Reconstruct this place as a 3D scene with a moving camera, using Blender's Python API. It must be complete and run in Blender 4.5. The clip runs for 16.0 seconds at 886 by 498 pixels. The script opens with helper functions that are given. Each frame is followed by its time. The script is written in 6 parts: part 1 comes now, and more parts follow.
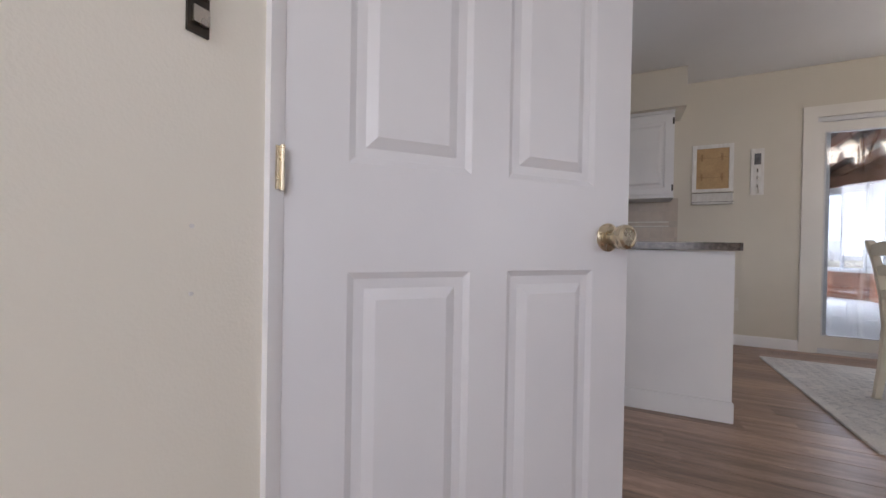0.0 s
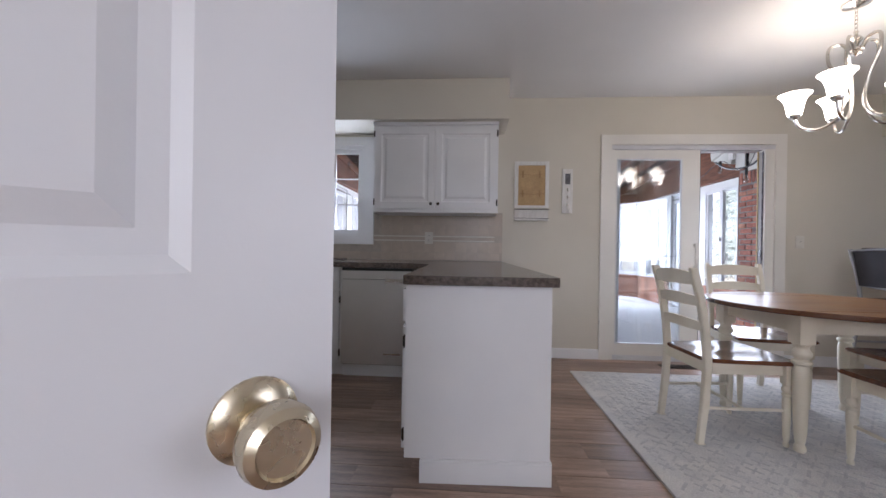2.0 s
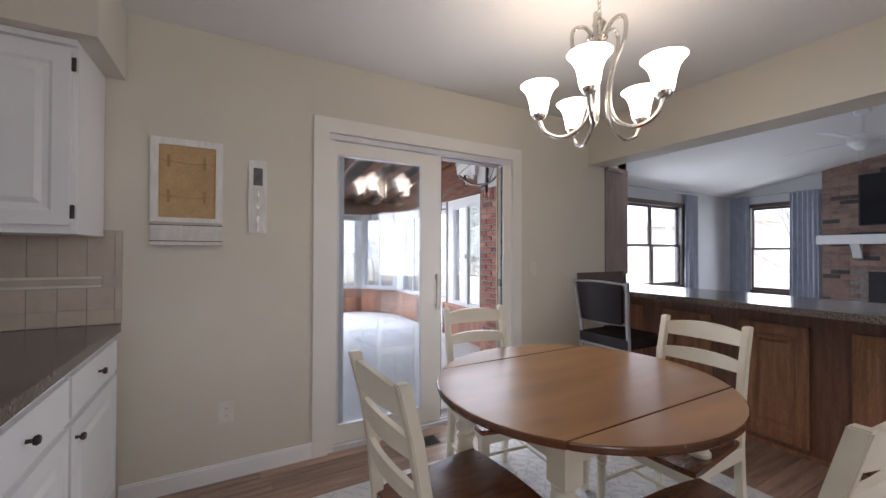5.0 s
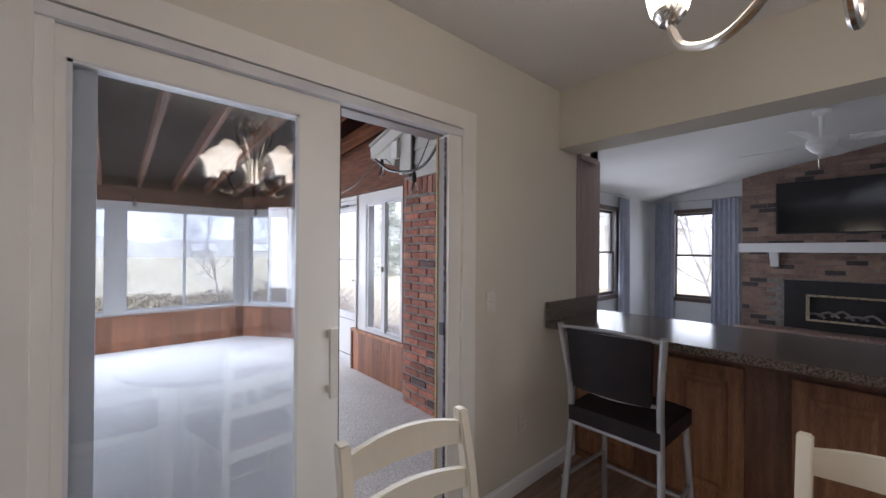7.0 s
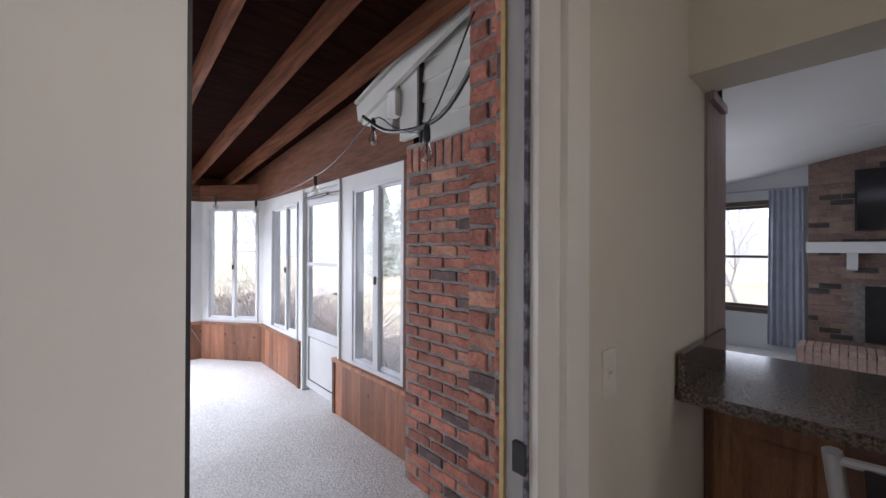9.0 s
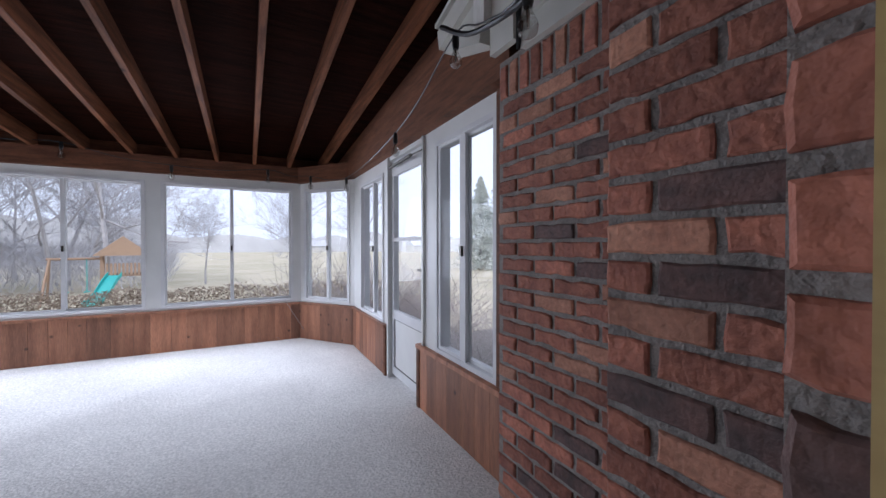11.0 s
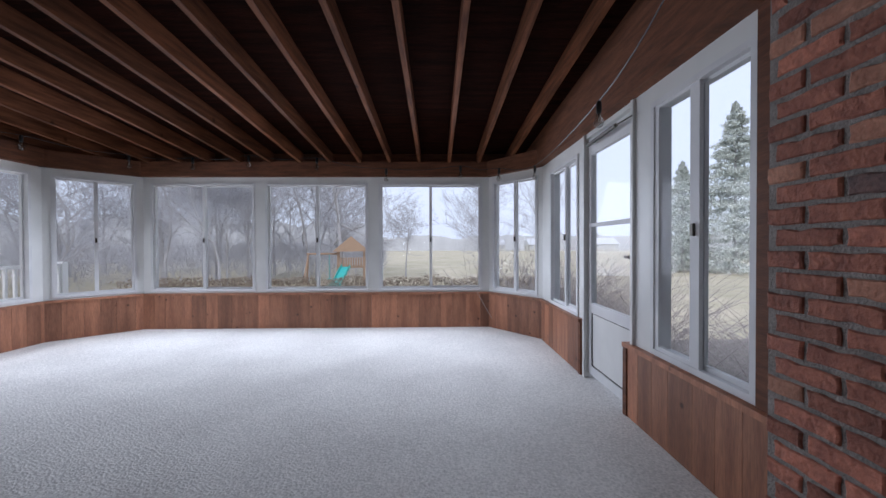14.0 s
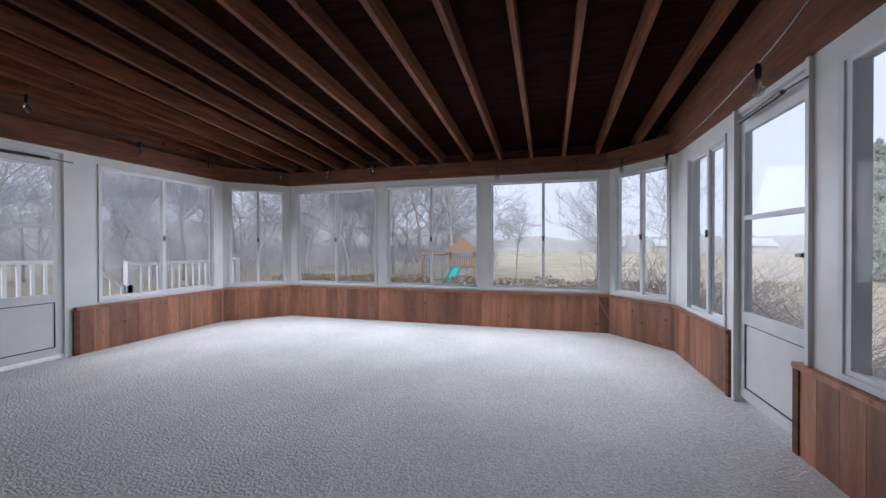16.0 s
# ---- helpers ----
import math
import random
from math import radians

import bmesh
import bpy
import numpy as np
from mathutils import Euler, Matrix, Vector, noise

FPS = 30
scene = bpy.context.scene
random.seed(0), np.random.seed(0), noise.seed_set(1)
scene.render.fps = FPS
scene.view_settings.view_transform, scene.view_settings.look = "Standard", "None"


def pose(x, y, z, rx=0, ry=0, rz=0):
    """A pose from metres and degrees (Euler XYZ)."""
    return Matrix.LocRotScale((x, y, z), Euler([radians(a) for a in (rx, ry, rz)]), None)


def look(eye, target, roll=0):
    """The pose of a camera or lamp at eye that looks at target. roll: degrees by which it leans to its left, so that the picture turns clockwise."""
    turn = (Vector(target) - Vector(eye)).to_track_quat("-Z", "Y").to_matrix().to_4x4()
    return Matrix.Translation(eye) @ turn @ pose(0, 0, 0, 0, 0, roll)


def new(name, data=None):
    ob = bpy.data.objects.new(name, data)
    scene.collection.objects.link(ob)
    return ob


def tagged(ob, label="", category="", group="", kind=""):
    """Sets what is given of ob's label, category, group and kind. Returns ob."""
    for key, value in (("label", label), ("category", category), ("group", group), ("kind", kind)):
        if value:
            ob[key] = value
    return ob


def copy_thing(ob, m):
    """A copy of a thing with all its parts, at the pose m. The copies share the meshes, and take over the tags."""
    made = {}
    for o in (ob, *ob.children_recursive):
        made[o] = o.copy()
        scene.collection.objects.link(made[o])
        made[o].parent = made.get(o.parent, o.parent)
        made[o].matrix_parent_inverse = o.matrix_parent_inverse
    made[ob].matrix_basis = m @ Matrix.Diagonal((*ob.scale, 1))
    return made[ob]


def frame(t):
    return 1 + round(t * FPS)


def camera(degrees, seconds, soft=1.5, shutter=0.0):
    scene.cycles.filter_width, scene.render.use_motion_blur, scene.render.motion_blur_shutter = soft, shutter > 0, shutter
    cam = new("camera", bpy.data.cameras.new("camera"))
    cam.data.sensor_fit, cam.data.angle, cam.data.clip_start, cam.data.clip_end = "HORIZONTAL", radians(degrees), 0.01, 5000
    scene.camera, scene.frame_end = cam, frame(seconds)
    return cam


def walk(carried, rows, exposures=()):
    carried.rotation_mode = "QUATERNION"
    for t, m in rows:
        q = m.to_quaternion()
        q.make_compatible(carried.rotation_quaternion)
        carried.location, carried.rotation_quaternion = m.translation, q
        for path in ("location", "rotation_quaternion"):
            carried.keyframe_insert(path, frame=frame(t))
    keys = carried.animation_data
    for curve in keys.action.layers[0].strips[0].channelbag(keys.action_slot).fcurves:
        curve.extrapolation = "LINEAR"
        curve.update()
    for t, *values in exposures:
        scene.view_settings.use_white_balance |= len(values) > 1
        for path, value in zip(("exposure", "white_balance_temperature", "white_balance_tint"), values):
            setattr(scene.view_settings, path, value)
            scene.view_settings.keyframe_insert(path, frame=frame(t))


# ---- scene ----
cam = camera(99.5, 16.0)
PATH = [
    (0, (0.337, 0.208, 0.871), (-0.537, 2.007, 0.854), 1.0),
    (0.5, (0.347, 0.323, 0.933), (-0.327, 2.206, 0.934), 0.7),
    (1, (0.358, 0.495, 0.977), (-0.135, 2.434, 0.972), 0.7),
    (1.5, (0.417, 0.708, 1.014), (0.099, 2.683, 1.01), 0.9),
    (2, (0.462, 0.884, 1.032), (0.332, 2.88, 1.028), 0.9),
    (2.5, (0.515, 1.088, 1.042), (0.597, 3.086, 1.039), 0.7),
    (3, (0.623, 1.3, 1.072), (0.887, 3.283, 1.071), 0.7),
    (3.5, (0.754, 1.483, 1.122), (1.18, 3.437, 1.12), 0.7),
    (4, (0.902, 1.677, 1.185), (1.516, 3.581, 1.184), 0.8),
    (4.5, (1.079, 1.9, 1.224), (1.885, 3.73, 1.243), 0.5),
    (5, (1.306, 2.1, 1.273), (2.265, 3.855, 1.293), 0.2),
    (5.2, (1.383, 2.204, 1.27), (2.387, 3.933, 1.304), -0.0),
    (7.3, (2.029, 3.33, 1.43), (3.382, 4.802, 1.44), 0.3),
    (7.5, (2.08, 3.426, 1.432), (3.443, 4.89, 1.445), 0.2),
    (8, (2.251, 3.667, 1.44), (3.631, 5.115, 1.451), 0.5),
    (8.2, (2.311, 3.77, 1.454), (3.699, 5.21, 1.465), 0.2),
    (10.3, (2.857, 4.471, 1.346), (3.971, 6.132, 1.33), 0.0),
    (10.5, (2.87, 4.498, 1.317), (3.922, 6.199, 1.298), -0.1),
    (11, (2.932, 4.566, 1.255), (3.858, 6.339, 1.235), -0.0),
    (11.5, (2.929, 4.605, 1.224), (3.764, 6.422, 1.203), -0.1),
    (12, (2.915, 4.637, 1.195), (3.645, 6.499, 1.174), -0.0),
    (12.5, (2.888, 4.675, 1.181), (3.502, 6.579, 1.158), -0.1),
    (13, (2.875, 4.71, 1.169), (3.289, 6.667, 1.147), -0.0),
    (13.5, (2.861, 4.731, 1.156), (3.079, 6.719, 1.133), -0.1),
    (14, (2.845, 4.733, 1.153), (2.88, 6.733, 1.13), -0.2),
    (14.5, (2.835, 4.736, 1.148), (2.706, 6.732, 1.125), -0.2),
    (15, (2.824, 4.747, 1.145), (2.552, 6.728, 1.122), -0.2),
    (15.5, (2.804, 4.754, 1.127), (2.405, 6.713, 1.112), -0.1),
    (16, (2.832, 4.78, 1.119), (2.291, 6.705, 1.105), -0.1),
]
EXPOSURES = [(0.0, 1.25, 6150, 18), (1.0, 1.15, 6000, 18), (2.5, 1.62, 5800, 18), (4.0, 1.35, 5850, 18), (5.2, 1.3, 6150, 18), (7.3, 0.95, 6150, 18), (8.2, 0.96, 6250, 18), (10.3, 0.18, 5950, 18), (11.5, 0.02, 5900, 18), (13.0, -0.15, 5900, 17), (16.0, -0.3, 6100, 16)]
walk(cam, [(t, look(eye, target, roll)) for t, eye, target, roll in PATH],
     exposures=EXPOSURES)

# world, sun, lamps
world = bpy.data.worlds.new("overcast")
scene.world = world
world.use_nodes = True
wn = world.node_tree.nodes
wl = world.node_tree.links
bg = wn["Background"]
sky = wn.new("ShaderNodeTexSky")
sky.sky_type = "NISHITA"
sky.sun_disc = False
sky.sun_elevation, sky.sun_rotation = radians(38), radians(200)
sky.air_density, sky.dust_density, sky.ozone_density = 1.0, 6.0, 1.0
veil = wn.new("ShaderNodeMix")
veil.data_type = "RGBA"
veil.inputs["Factor"].default_value = 0.85
veil.inputs[7].default_value = (7.9, 8.5, 9.5, 1)
wl.new(sky.outputs[0], veil.inputs[6])
wl.new(veil.outputs[2], bg.inputs[0])
bg.inputs[1].default_value = 0.15

sun = bpy.data.lights.new("sun", "SUN")
sun.energy, sun.angle, sun.color = 1.5, radians(25), (1, 0.97, 0.93)
sun_ob = new("sun", sun)
sun_ob.matrix_world = look((-4, -6, 9), (0, 0, 0))


def window_light(name, m, w, h, watts, color=(0.86, 0.93, 1.0)):
    """Sky light that comes in through a window's opening, and one added fill; the lamp looks along its -z."""
    lamp = bpy.data.lights.new(name, "AREA")
    lamp.shape, lamp.size, lamp.size_y, lamp.energy, lamp.color = "RECTANGLE", w, h, watts, color
    ob = new(name, lamp)
    ob.matrix_world = m
    return ob


def bulb_light(name, p, watts, color=(1.0, 0.83, 0.62), size=0.03):
    lamp = bpy.data.lights.new(name, "POINT")
    lamp.energy, lamp.color, lamp.shadow_soft_size = watts, color, size
    ob = new(name, lamp)
    ob.location = p
    return ob


window_light("window_light_living_back", look((7.45, 5.9, 1.42), (7.3, 3.0, 1.0)), 1.6, 1.3, 9)
window_light("window_light_living_far", look((9.74, 5.2, 1.37), (6.0, 4.0, 1.0)), 0.65, 1.5, 4)
window_light("window_light_south", look((0.6, -1.44, 1.5), (-0.3, 3.0, 0.7)), 1.3, 1.3, 4.5, (1.0, 0.96, 0.9))
# Unseen fill lamp added to brighten the kitchen; no known window stands there.
window_light("window_light_east", look((4.16, 0.3, 1.45), (-1.2, 3.9, 1.3)), 1.25, 1.25, 9, (0.96, 0.97, 1.0))
window_light("window_light_kitchen", look((-1.13, 4.62, 1.57), (-0.9, 2.0, 0.9)), 1.1, 0.85, 7.5)
window_light("window_light_patio", look((2.9, 4.49, 0.95), (1.2, 2.0, 0.9)), 0.5, 1.5, 4)
for x in (-0.21, 1.27, 2.77):
    window_light("window_light_sunroom_back", look((x, 9.34, 1.3), (x, 7.28, 0.12)), 1.25, 1.3, 27)
window_light("window_light_sunroom_west", look((-1.26, 8.2, 1.3), (0.91, 8.0, 0.12)), 1.3, 1.3, 18)
window_light("window_light_sunroom_east", look((3.72, 8.33, 1.3), (1.7, 7.6, 0.12)), 0.7, 1.3, 8)


# materials
def material(name, c1, c2=None, scale=6.0, rough=0.5, metal=0.0, bump=0.0, bump_scale=60.0, stretch=(1, 1, 1), vary=0.0, detail=4.0,
             mix=(0.35, 0.65), coat=0.0, spec=0.5, fine=0.0, knots=0.0):
    """A surface of two colours in soft patches, with fine grain, relief and a shift from piece to piece."""
    m = bpy.data.materials.new(name)
    m.use_nodes = True
    n, l = m.node_tree.nodes, m.node_tree.links
    b = n["Principled BSDF"]
    geo = n.new("ShaderNodeNewGeometry")
    mp = n.new("ShaderNodeMapping")
    mp.inputs["Scale"].default_value = stretch
    l.new(geo.outputs["Position"], mp.inputs["Vector"])
    info = n.new("ShaderNodeObjectInfo")
    shift = n.new("ShaderNodeVectorMath")
    shift.operation = "MULTIPLY_ADD"
    l.new(info.outputs["Random"], shift.inputs[0])
    shift.inputs[1].default_value = (13.0, 7.0, 9.0) if vary else (0, 0, 0)
    l.new(mp.outputs[0], shift.inputs[2])
    tex = n.new("ShaderNodeTexNoise")
    tex.inputs["Scale"].default_value, tex.inputs["Detail"].default_value = scale, detail
    l.new(shift.outputs[0], tex.inputs["Vector"])
    ramp = n.new("ShaderNodeMapRange")
    ramp.inputs[1].default_value, ramp.inputs[2].default_value = mix
    l.new(tex.outputs["Fac"], ramp.inputs[0])
    col = n.new("ShaderNodeMix")
    col.data_type = "RGBA"
    c2 = c2 or tuple(v * 0.9 for v in c1)
    col.inputs[6].default_value, col.inputs[7].default_value = (*c1, 1), (*c2, 1)
    l.new(ramp.outputs[0], col.inputs[0])
    out = col.outputs[2]
    grain = n.new("ShaderNodeTexNoise")
    grain.inputs["Scale"].default_value, grain.inputs["Detail"].default_value = bump_scale, 3.0
    l.new(shift.outputs[0], grain.inputs["Vector"])
    if vary or fine:
        hsv = n.new("ShaderNodeHueSaturation")
        mr = n.new("ShaderNodeMapRange")
        mr.inputs[3].default_value, mr.inputs[4].default_value = 1 - vary, 1 + vary
        l.new(info.outputs["Random"], mr.inputs[0])
        fr = n.new("ShaderNodeMapRange")
        fr.inputs[1].default_value, fr.inputs[2].default_value = 0.3, 0.7
        fr.inputs[3].default_value, fr.inputs[4].default_value = 1 - fine, 1 + fine
        l.new(grain.outputs["Fac"], fr.inputs[0])
        mul = n.new("ShaderNodeMath")
        mul.operation = "MULTIPLY"
        l.new(mr.outputs[0], mul.inputs[0])
        l.new(fr.outputs[0], mul.inputs[1])
        l.new(mul.outputs[0], hsv.inputs["Value"])
        l.new(out, hsv.inputs["Color"])
        out = hsv.outputs[0]
    if knots:
        spots = n.new("ShaderNodeTexVoronoi")
        spots.inputs["Scale"].default_value = knots
        l.new(geo.outputs["Position"], spots.inputs["Vector"])
        kr = n.new("ShaderNodeMapRange")
        kr.inputs[1].default_value, kr.inputs[2].default_value = 0.05, 0.13
        kr.inputs[3].default_value, kr.inputs[4].default_value = 0.3, 1.0
        l.new(spots.outputs["Distance"], kr.inputs[0])
        kv = n.new("ShaderNodeHueSaturation")
        l.new(kr.outputs[0], kv.inputs["Value"])
        l.new(out, kv.inputs["Color"])
        out = kv.outputs[0]
    l.new(out, b.inputs["Base Color"])
    rr = n.new("ShaderNodeMapRange")
    rr.inputs[3].default_value, rr.inputs[4].default_value = max(rough - 0.07, 0.02), min(rough + 0.07, 1)
    l.new(grain.outputs["Fac"], rr.inputs[0])
    l.new(rr.outputs[0], b.inputs["Roughness"])
    b.inputs["Metallic"].default_value = metal
    b.inputs["Specular IOR Level"].default_value = spec
    b.inputs["Coat Weight"].default_value = coat
    b.inputs["Coat Roughness"].default_value = 0.12
    if bump:
        bp = n.new("ShaderNodeBump")
        bp.inputs["Strength"].default_value, bp.inputs["Distance"].default_value = bump, 0.01
        l.new(grain.outputs["Fac"], bp.inputs["Height"])
        l.new(bp.outputs[0], b.inputs["Normal"])
    return m


def glass_material(name, tint=(1, 1, 1), ior=1.5, edge=0.9):
    m = bpy.data.materials.new(name)
    m.use_nodes = True
    n, l = m.node_tree.nodes, m.node_tree.links
    n.remove(n["Principled BSDF"])
    clear, gloss, mixer, fr = n.new("ShaderNodeBsdfTransparent"), n.new("ShaderNodeBsdfGlossy"), n.new("ShaderNodeMixShader"), n.new("ShaderNodeLayerWeight")
    clear.inputs[0].default_value = (*tint, 1)
    gloss.inputs["Roughness"].default_value = 0.01
    bend, lift = n.new("ShaderNodeMath"), n.new("ShaderNodeMath")
    bend.operation, bend.inputs[1].default_value = "POWER", 4.0
    lift.operation, lift.inputs[1].default_value, lift.inputs[2].default_value = "MULTIPLY_ADD", edge, ((ior - 1) / (ior + 1)) ** 2
    l.new(fr.outputs["Facing"], bend.inputs[0])
    l.new(bend.outputs[0], lift.inputs[0])
    l.new(lift.outputs[0], mixer.inputs[0])
    l.new(clear.outputs[0], mixer.inputs[1])
    l.new(gloss.outputs[0], mixer.inputs[2])
    l.new(mixer.outputs[0], n["Material Output"].inputs[0])
    return m


def glow_material(name, color, strength, base=(0.9, 0.88, 0.84)):
    m = bpy.data.materials.new(name)
    m.use_nodes = True
    b = m.node_tree.nodes["Principled BSDF"]
    b.inputs["Base Color"].default_value = (*base, 1)
    b.inputs["Roughness"].default_value = 0.4
    b.inputs["Emission Color"].default_value = (*color, 1)
    b.inputs["Emission Strength"].default_value = strength
    return m


M_WALL = material("beige wall paint", (0.66, 0.62, 0.53), (0.63, 0.59, 0.505), 1.5, 0.62, bump=0.08, bump_scale=220)
M_LIVWALL = material("pale blue grey wall paint", (0.62, 0.63, 0.64), (0.58, 0.59, 0.6), 1.5, 0.65, bump=0.08, bump_scale=220)
M_CREAM = material("cream hall paint", (0.86, 0.83, 0.73), (0.83, 0.80, 0.69), 1.2, 0.6, bump=0.08, bump_scale=220)
M_CEIL = material("ceiling white paint", (0.78, 0.77, 0.75), (0.74, 0.73, 0.71), 1.2, 0.75, bump=0.15, bump_scale=160)
M_WHITE = material("white semigloss paint", (0.82, 0.82, 0.82), (0.78, 0.78, 0.785), 3, 0.32, bump=0.03, bump_scale=90)
M_DOORW = material("white door paint", (0.68, 0.68, 0.69), (0.65, 0.65, 0.665), 4, 0.38, bump=0.02, bump_scale=140)
M_SUNWHITE = material("sunroom white paint", (0.72, 0.72, 0.70), (0.65, 0.65, 0.63), 3, 0.45, bump=0.06, bump_scale=90)
M_ALU = material("white aluminium sash", (0.70, 0.70, 0.70), (0.62, 0.62, 0.63), 5, 0.6, bump=0.03)
M_FLOOR = material("wood look tile", (0.36, 0.24, 0.175), (0.205, 0.136, 0.10), 2.2, 0.33, bump=0.12, bump_scale=26, stretch=(1.2, 14, 1), vary=0.28, fine=0.22, detail=8)
M_GROUT = material("dark grout", (0.12, 0.10, 0.09), (0.09, 0.075, 0.068), 12, 0.9, bump=0.2)
M_CARPET = material("cream shag carpet", (0.70, 0.68, 0.65), (0.62, 0.60, 0.575), 1.6, 0.95, bump=1.0, bump_scale=78, fine=0.2, spec=0.1)
M_CEDAR = material("red cedar boards", (0.36, 0.155, 0.085), (0.23, 0.095, 0.052), 3.0, 0.5, bump=0.15, bump_scale=30, stretch=(5, 5, 0.6), vary=0.35, fine=0.2, detail=7, knots=6.5)
M_BEAM = material("stained beam", (0.175, 0.068, 0.034), (0.105, 0.041, 0.021), 3.0, 0.7, spec=0.3, bump=0.25, bump_scale=22, stretch=(1.5, 1.5, 12), vary=0.15, fine=0.2, detail=7)
M_RAFTER = material("stained rafter", (0.165, 0.062, 0.029), (0.075, 0.028, 0.014), 3.0, 0.7, spec=0.1, bump=0.25, bump_scale=24, stretch=(10, 0.8, 10), vary=0.25, fine=0.2, detail=7, knots=4.0)
# Dark stain, taken near black so the colour also holds the ceiling's shade.
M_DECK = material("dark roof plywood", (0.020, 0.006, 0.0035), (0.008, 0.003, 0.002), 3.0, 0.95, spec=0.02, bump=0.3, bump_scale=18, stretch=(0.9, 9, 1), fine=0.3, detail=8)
M_BRICK = material("red brick", (0.40, 0.152, 0.098), (0.26, 0.096, 0.066), 14, 0.85, bump=0.9, bump_scale=55, vary=0.34, fine=0.18, detail=6)
M_BRICKD = material("dark fired brick", (0.17, 0.092, 0.078), (0.085, 0.058, 0.055), 14, 0.8, bump=0.6, bump_scale=70, vary=0.25, fine=0.2)
M_BRICKP = material("pale brick", (0.50, 0.245, 0.16), (0.38, 0.17, 0.11), 12, 0.85, bump=0.6, bump_scale=70, vary=0.2, fine=0.18)
M_MORTAR = material("grey mortar", (0.29, 0.262, 0.24), (0.20, 0.182, 0.167), 18, 0.95, bump=0.8, bump_scale=120, fine=0.15)
M_FBRICK = material("mixed fireplace brick", (0.26, 0.17, 0.135), (0.16, 0.10, 0.085), 5, 0.85, bump=0.5, bump_scale=70, vary=0.4, fine=0.25)
M_GRANITE = material("brown speckled laminate", (0.15, 0.12, 0.10), (0.07, 0.054, 0.046), 62, 0.15, bump=0.0, bump_scale=210, fine=0.25, mix=(0.38, 0.62), stretch=(0.8, 2.6, 1))
M_BARTOP = material("speckled granite laminate", (0.17, 0.14, 0.118), (0.06, 0.047, 0.039), 110, 0.14, bump_scale=210, fine=0.3, mix=(0.42, 0.6))
M_TILE = material("beige wall tile", (0.54, 0.46, 0.375), (0.47, 0.395, 0.32), 10, 0.3, bump=0.05, bump_scale=40, vary=0.035, fine=0.04)
M_TABLE = material("brown stained table wood", (0.36, 0.185, 0.07), (0.255, 0.122, 0.042), 2.2, 0.34, bump=0.0, bump_scale=5, stretch=(0.8, 3, 1), fine=0.1, detail=6, coat=0.1)
M_SEAT = material("dark brown seat wood", (0.17, 0.062, 0.025), (0.095, 0.034, 0.016), 4.0, 0.22, bump=0.03, bump_scale=40, stretch=(2, 10, 1), vary=0.1, fine=0.15, coat=0.4)
M_CREAMP = material("antique cream chair paint", (0.74, 0.69, 0.57), (0.69, 0.635, 0.51), 8, 0.42, bump=0.05, bump_scale=80)
M_TABLEEDGE = material("dark worn table edge", (0.13, 0.048, 0.02), (0.085, 0.03, 0.014), 3.0, 0.25, bump=0.02, bump_scale=40, coat=0.4, fine=0.1)
M_JAMB = material("weathered grey brown jamb wood", (0.32, 0.255, 0.245), (0.25, 0.195, 0.185), 3.0, 0.5, bump=0.08, bump_scale=30, stretch=(12, 12, 1.0), fine=0.12)
M_OAKP = material("plank oak bar front", (0.19, 0.09, 0.054), (0.115, 0.054, 0.033), 3.0, 0.35, bump=0.1, bump_scale=30, stretch=(12, 12, 1.0), fine=0.25, detail=7)
M_OAK = material("oak cabinet wood", (0.31, 0.145, 0.07), (0.19, 0.085, 0.042), 3.0, 0.35, bump=0.1, bump_scale=30, stretch=(12, 12, 1.0), fine=0.25, detail=7)
M_STEEL = material("brushed steel", (0.68, 0.67, 0.66), (0.62, 0.61, 0.6), 2, 0.36, metal=1.0, bump_scale=300)
M_NICKEL = material("satin nickel", (0.66, 0.63, 0.58), (0.6, 0.57, 0.52), 8, 0.25, metal=1.0)
M_BRASS = material("antique brass", (0.62, 0.54, 0.40), (0.55, 0.48, 0.35), 15, 0.28, metal=1.0)
M_STOOL = material("grey powder coat metal", (0.42, 0.42, 0.43), (0.36, 0.36, 0.37), 10, 0.4, metal=0.7)
M_LEATHER = material("black brown leather", (0.016, 0.010, 0.011), (0.009, 0.006, 0.007), 8, 0.5, spec=0.25, bump=0.15, bump_scale=160)
M_BLACK = material("black plastic", (0.015, 0.015, 0.016), (0.02, 0.02, 0.021), 10, 0.35)
M_DKMETAL = material("dark bronze metal", (0.07, 0.06, 0.05), (0.045, 0.04, 0.035), 12, 0.4, metal=0.8)
M_GLASS = glass_material("window glass")
M_SLIDEGLASS = glass_material("double pane door glass", (0.84, 0.87, 0.90), 1.95, 0.2)
M_SUNGLASS = glass_material("old storm window glass", (0.97, 0.98, 0.98), 1.2, 0.12)
M_SHADE = glow_material("frosted lamp shade", (1.0, 0.87, 0.68), 3.0)
M_RUG = material("ivory rug", (0.72, 0.70, 0.67), (0.62, 0.61, 0.60), 9, 0.95, bump=0.8, bump_scale=160, fine=0.16, spec=0.1)
M_RUGP = material("grey rug pattern", (0.62, 0.61, 0.6), (0.53, 0.525, 0.525), 14, 0.95, bump=0.8, bump_scale=160, fine=0.16, spec=0.1)
M_CURTAIN = material("blue grey curtain", (0.40, 0.42, 0.49), (0.35, 0.37, 0.44), 8, 0.85, bump=0.2, bump_scale=200)
M_CORK = material("kraft board", (0.55, 0.38, 0.20), (0.48, 0.33, 0.17), 14, 0.9, bump=0.2, bump_scale=150, fine=0.1)
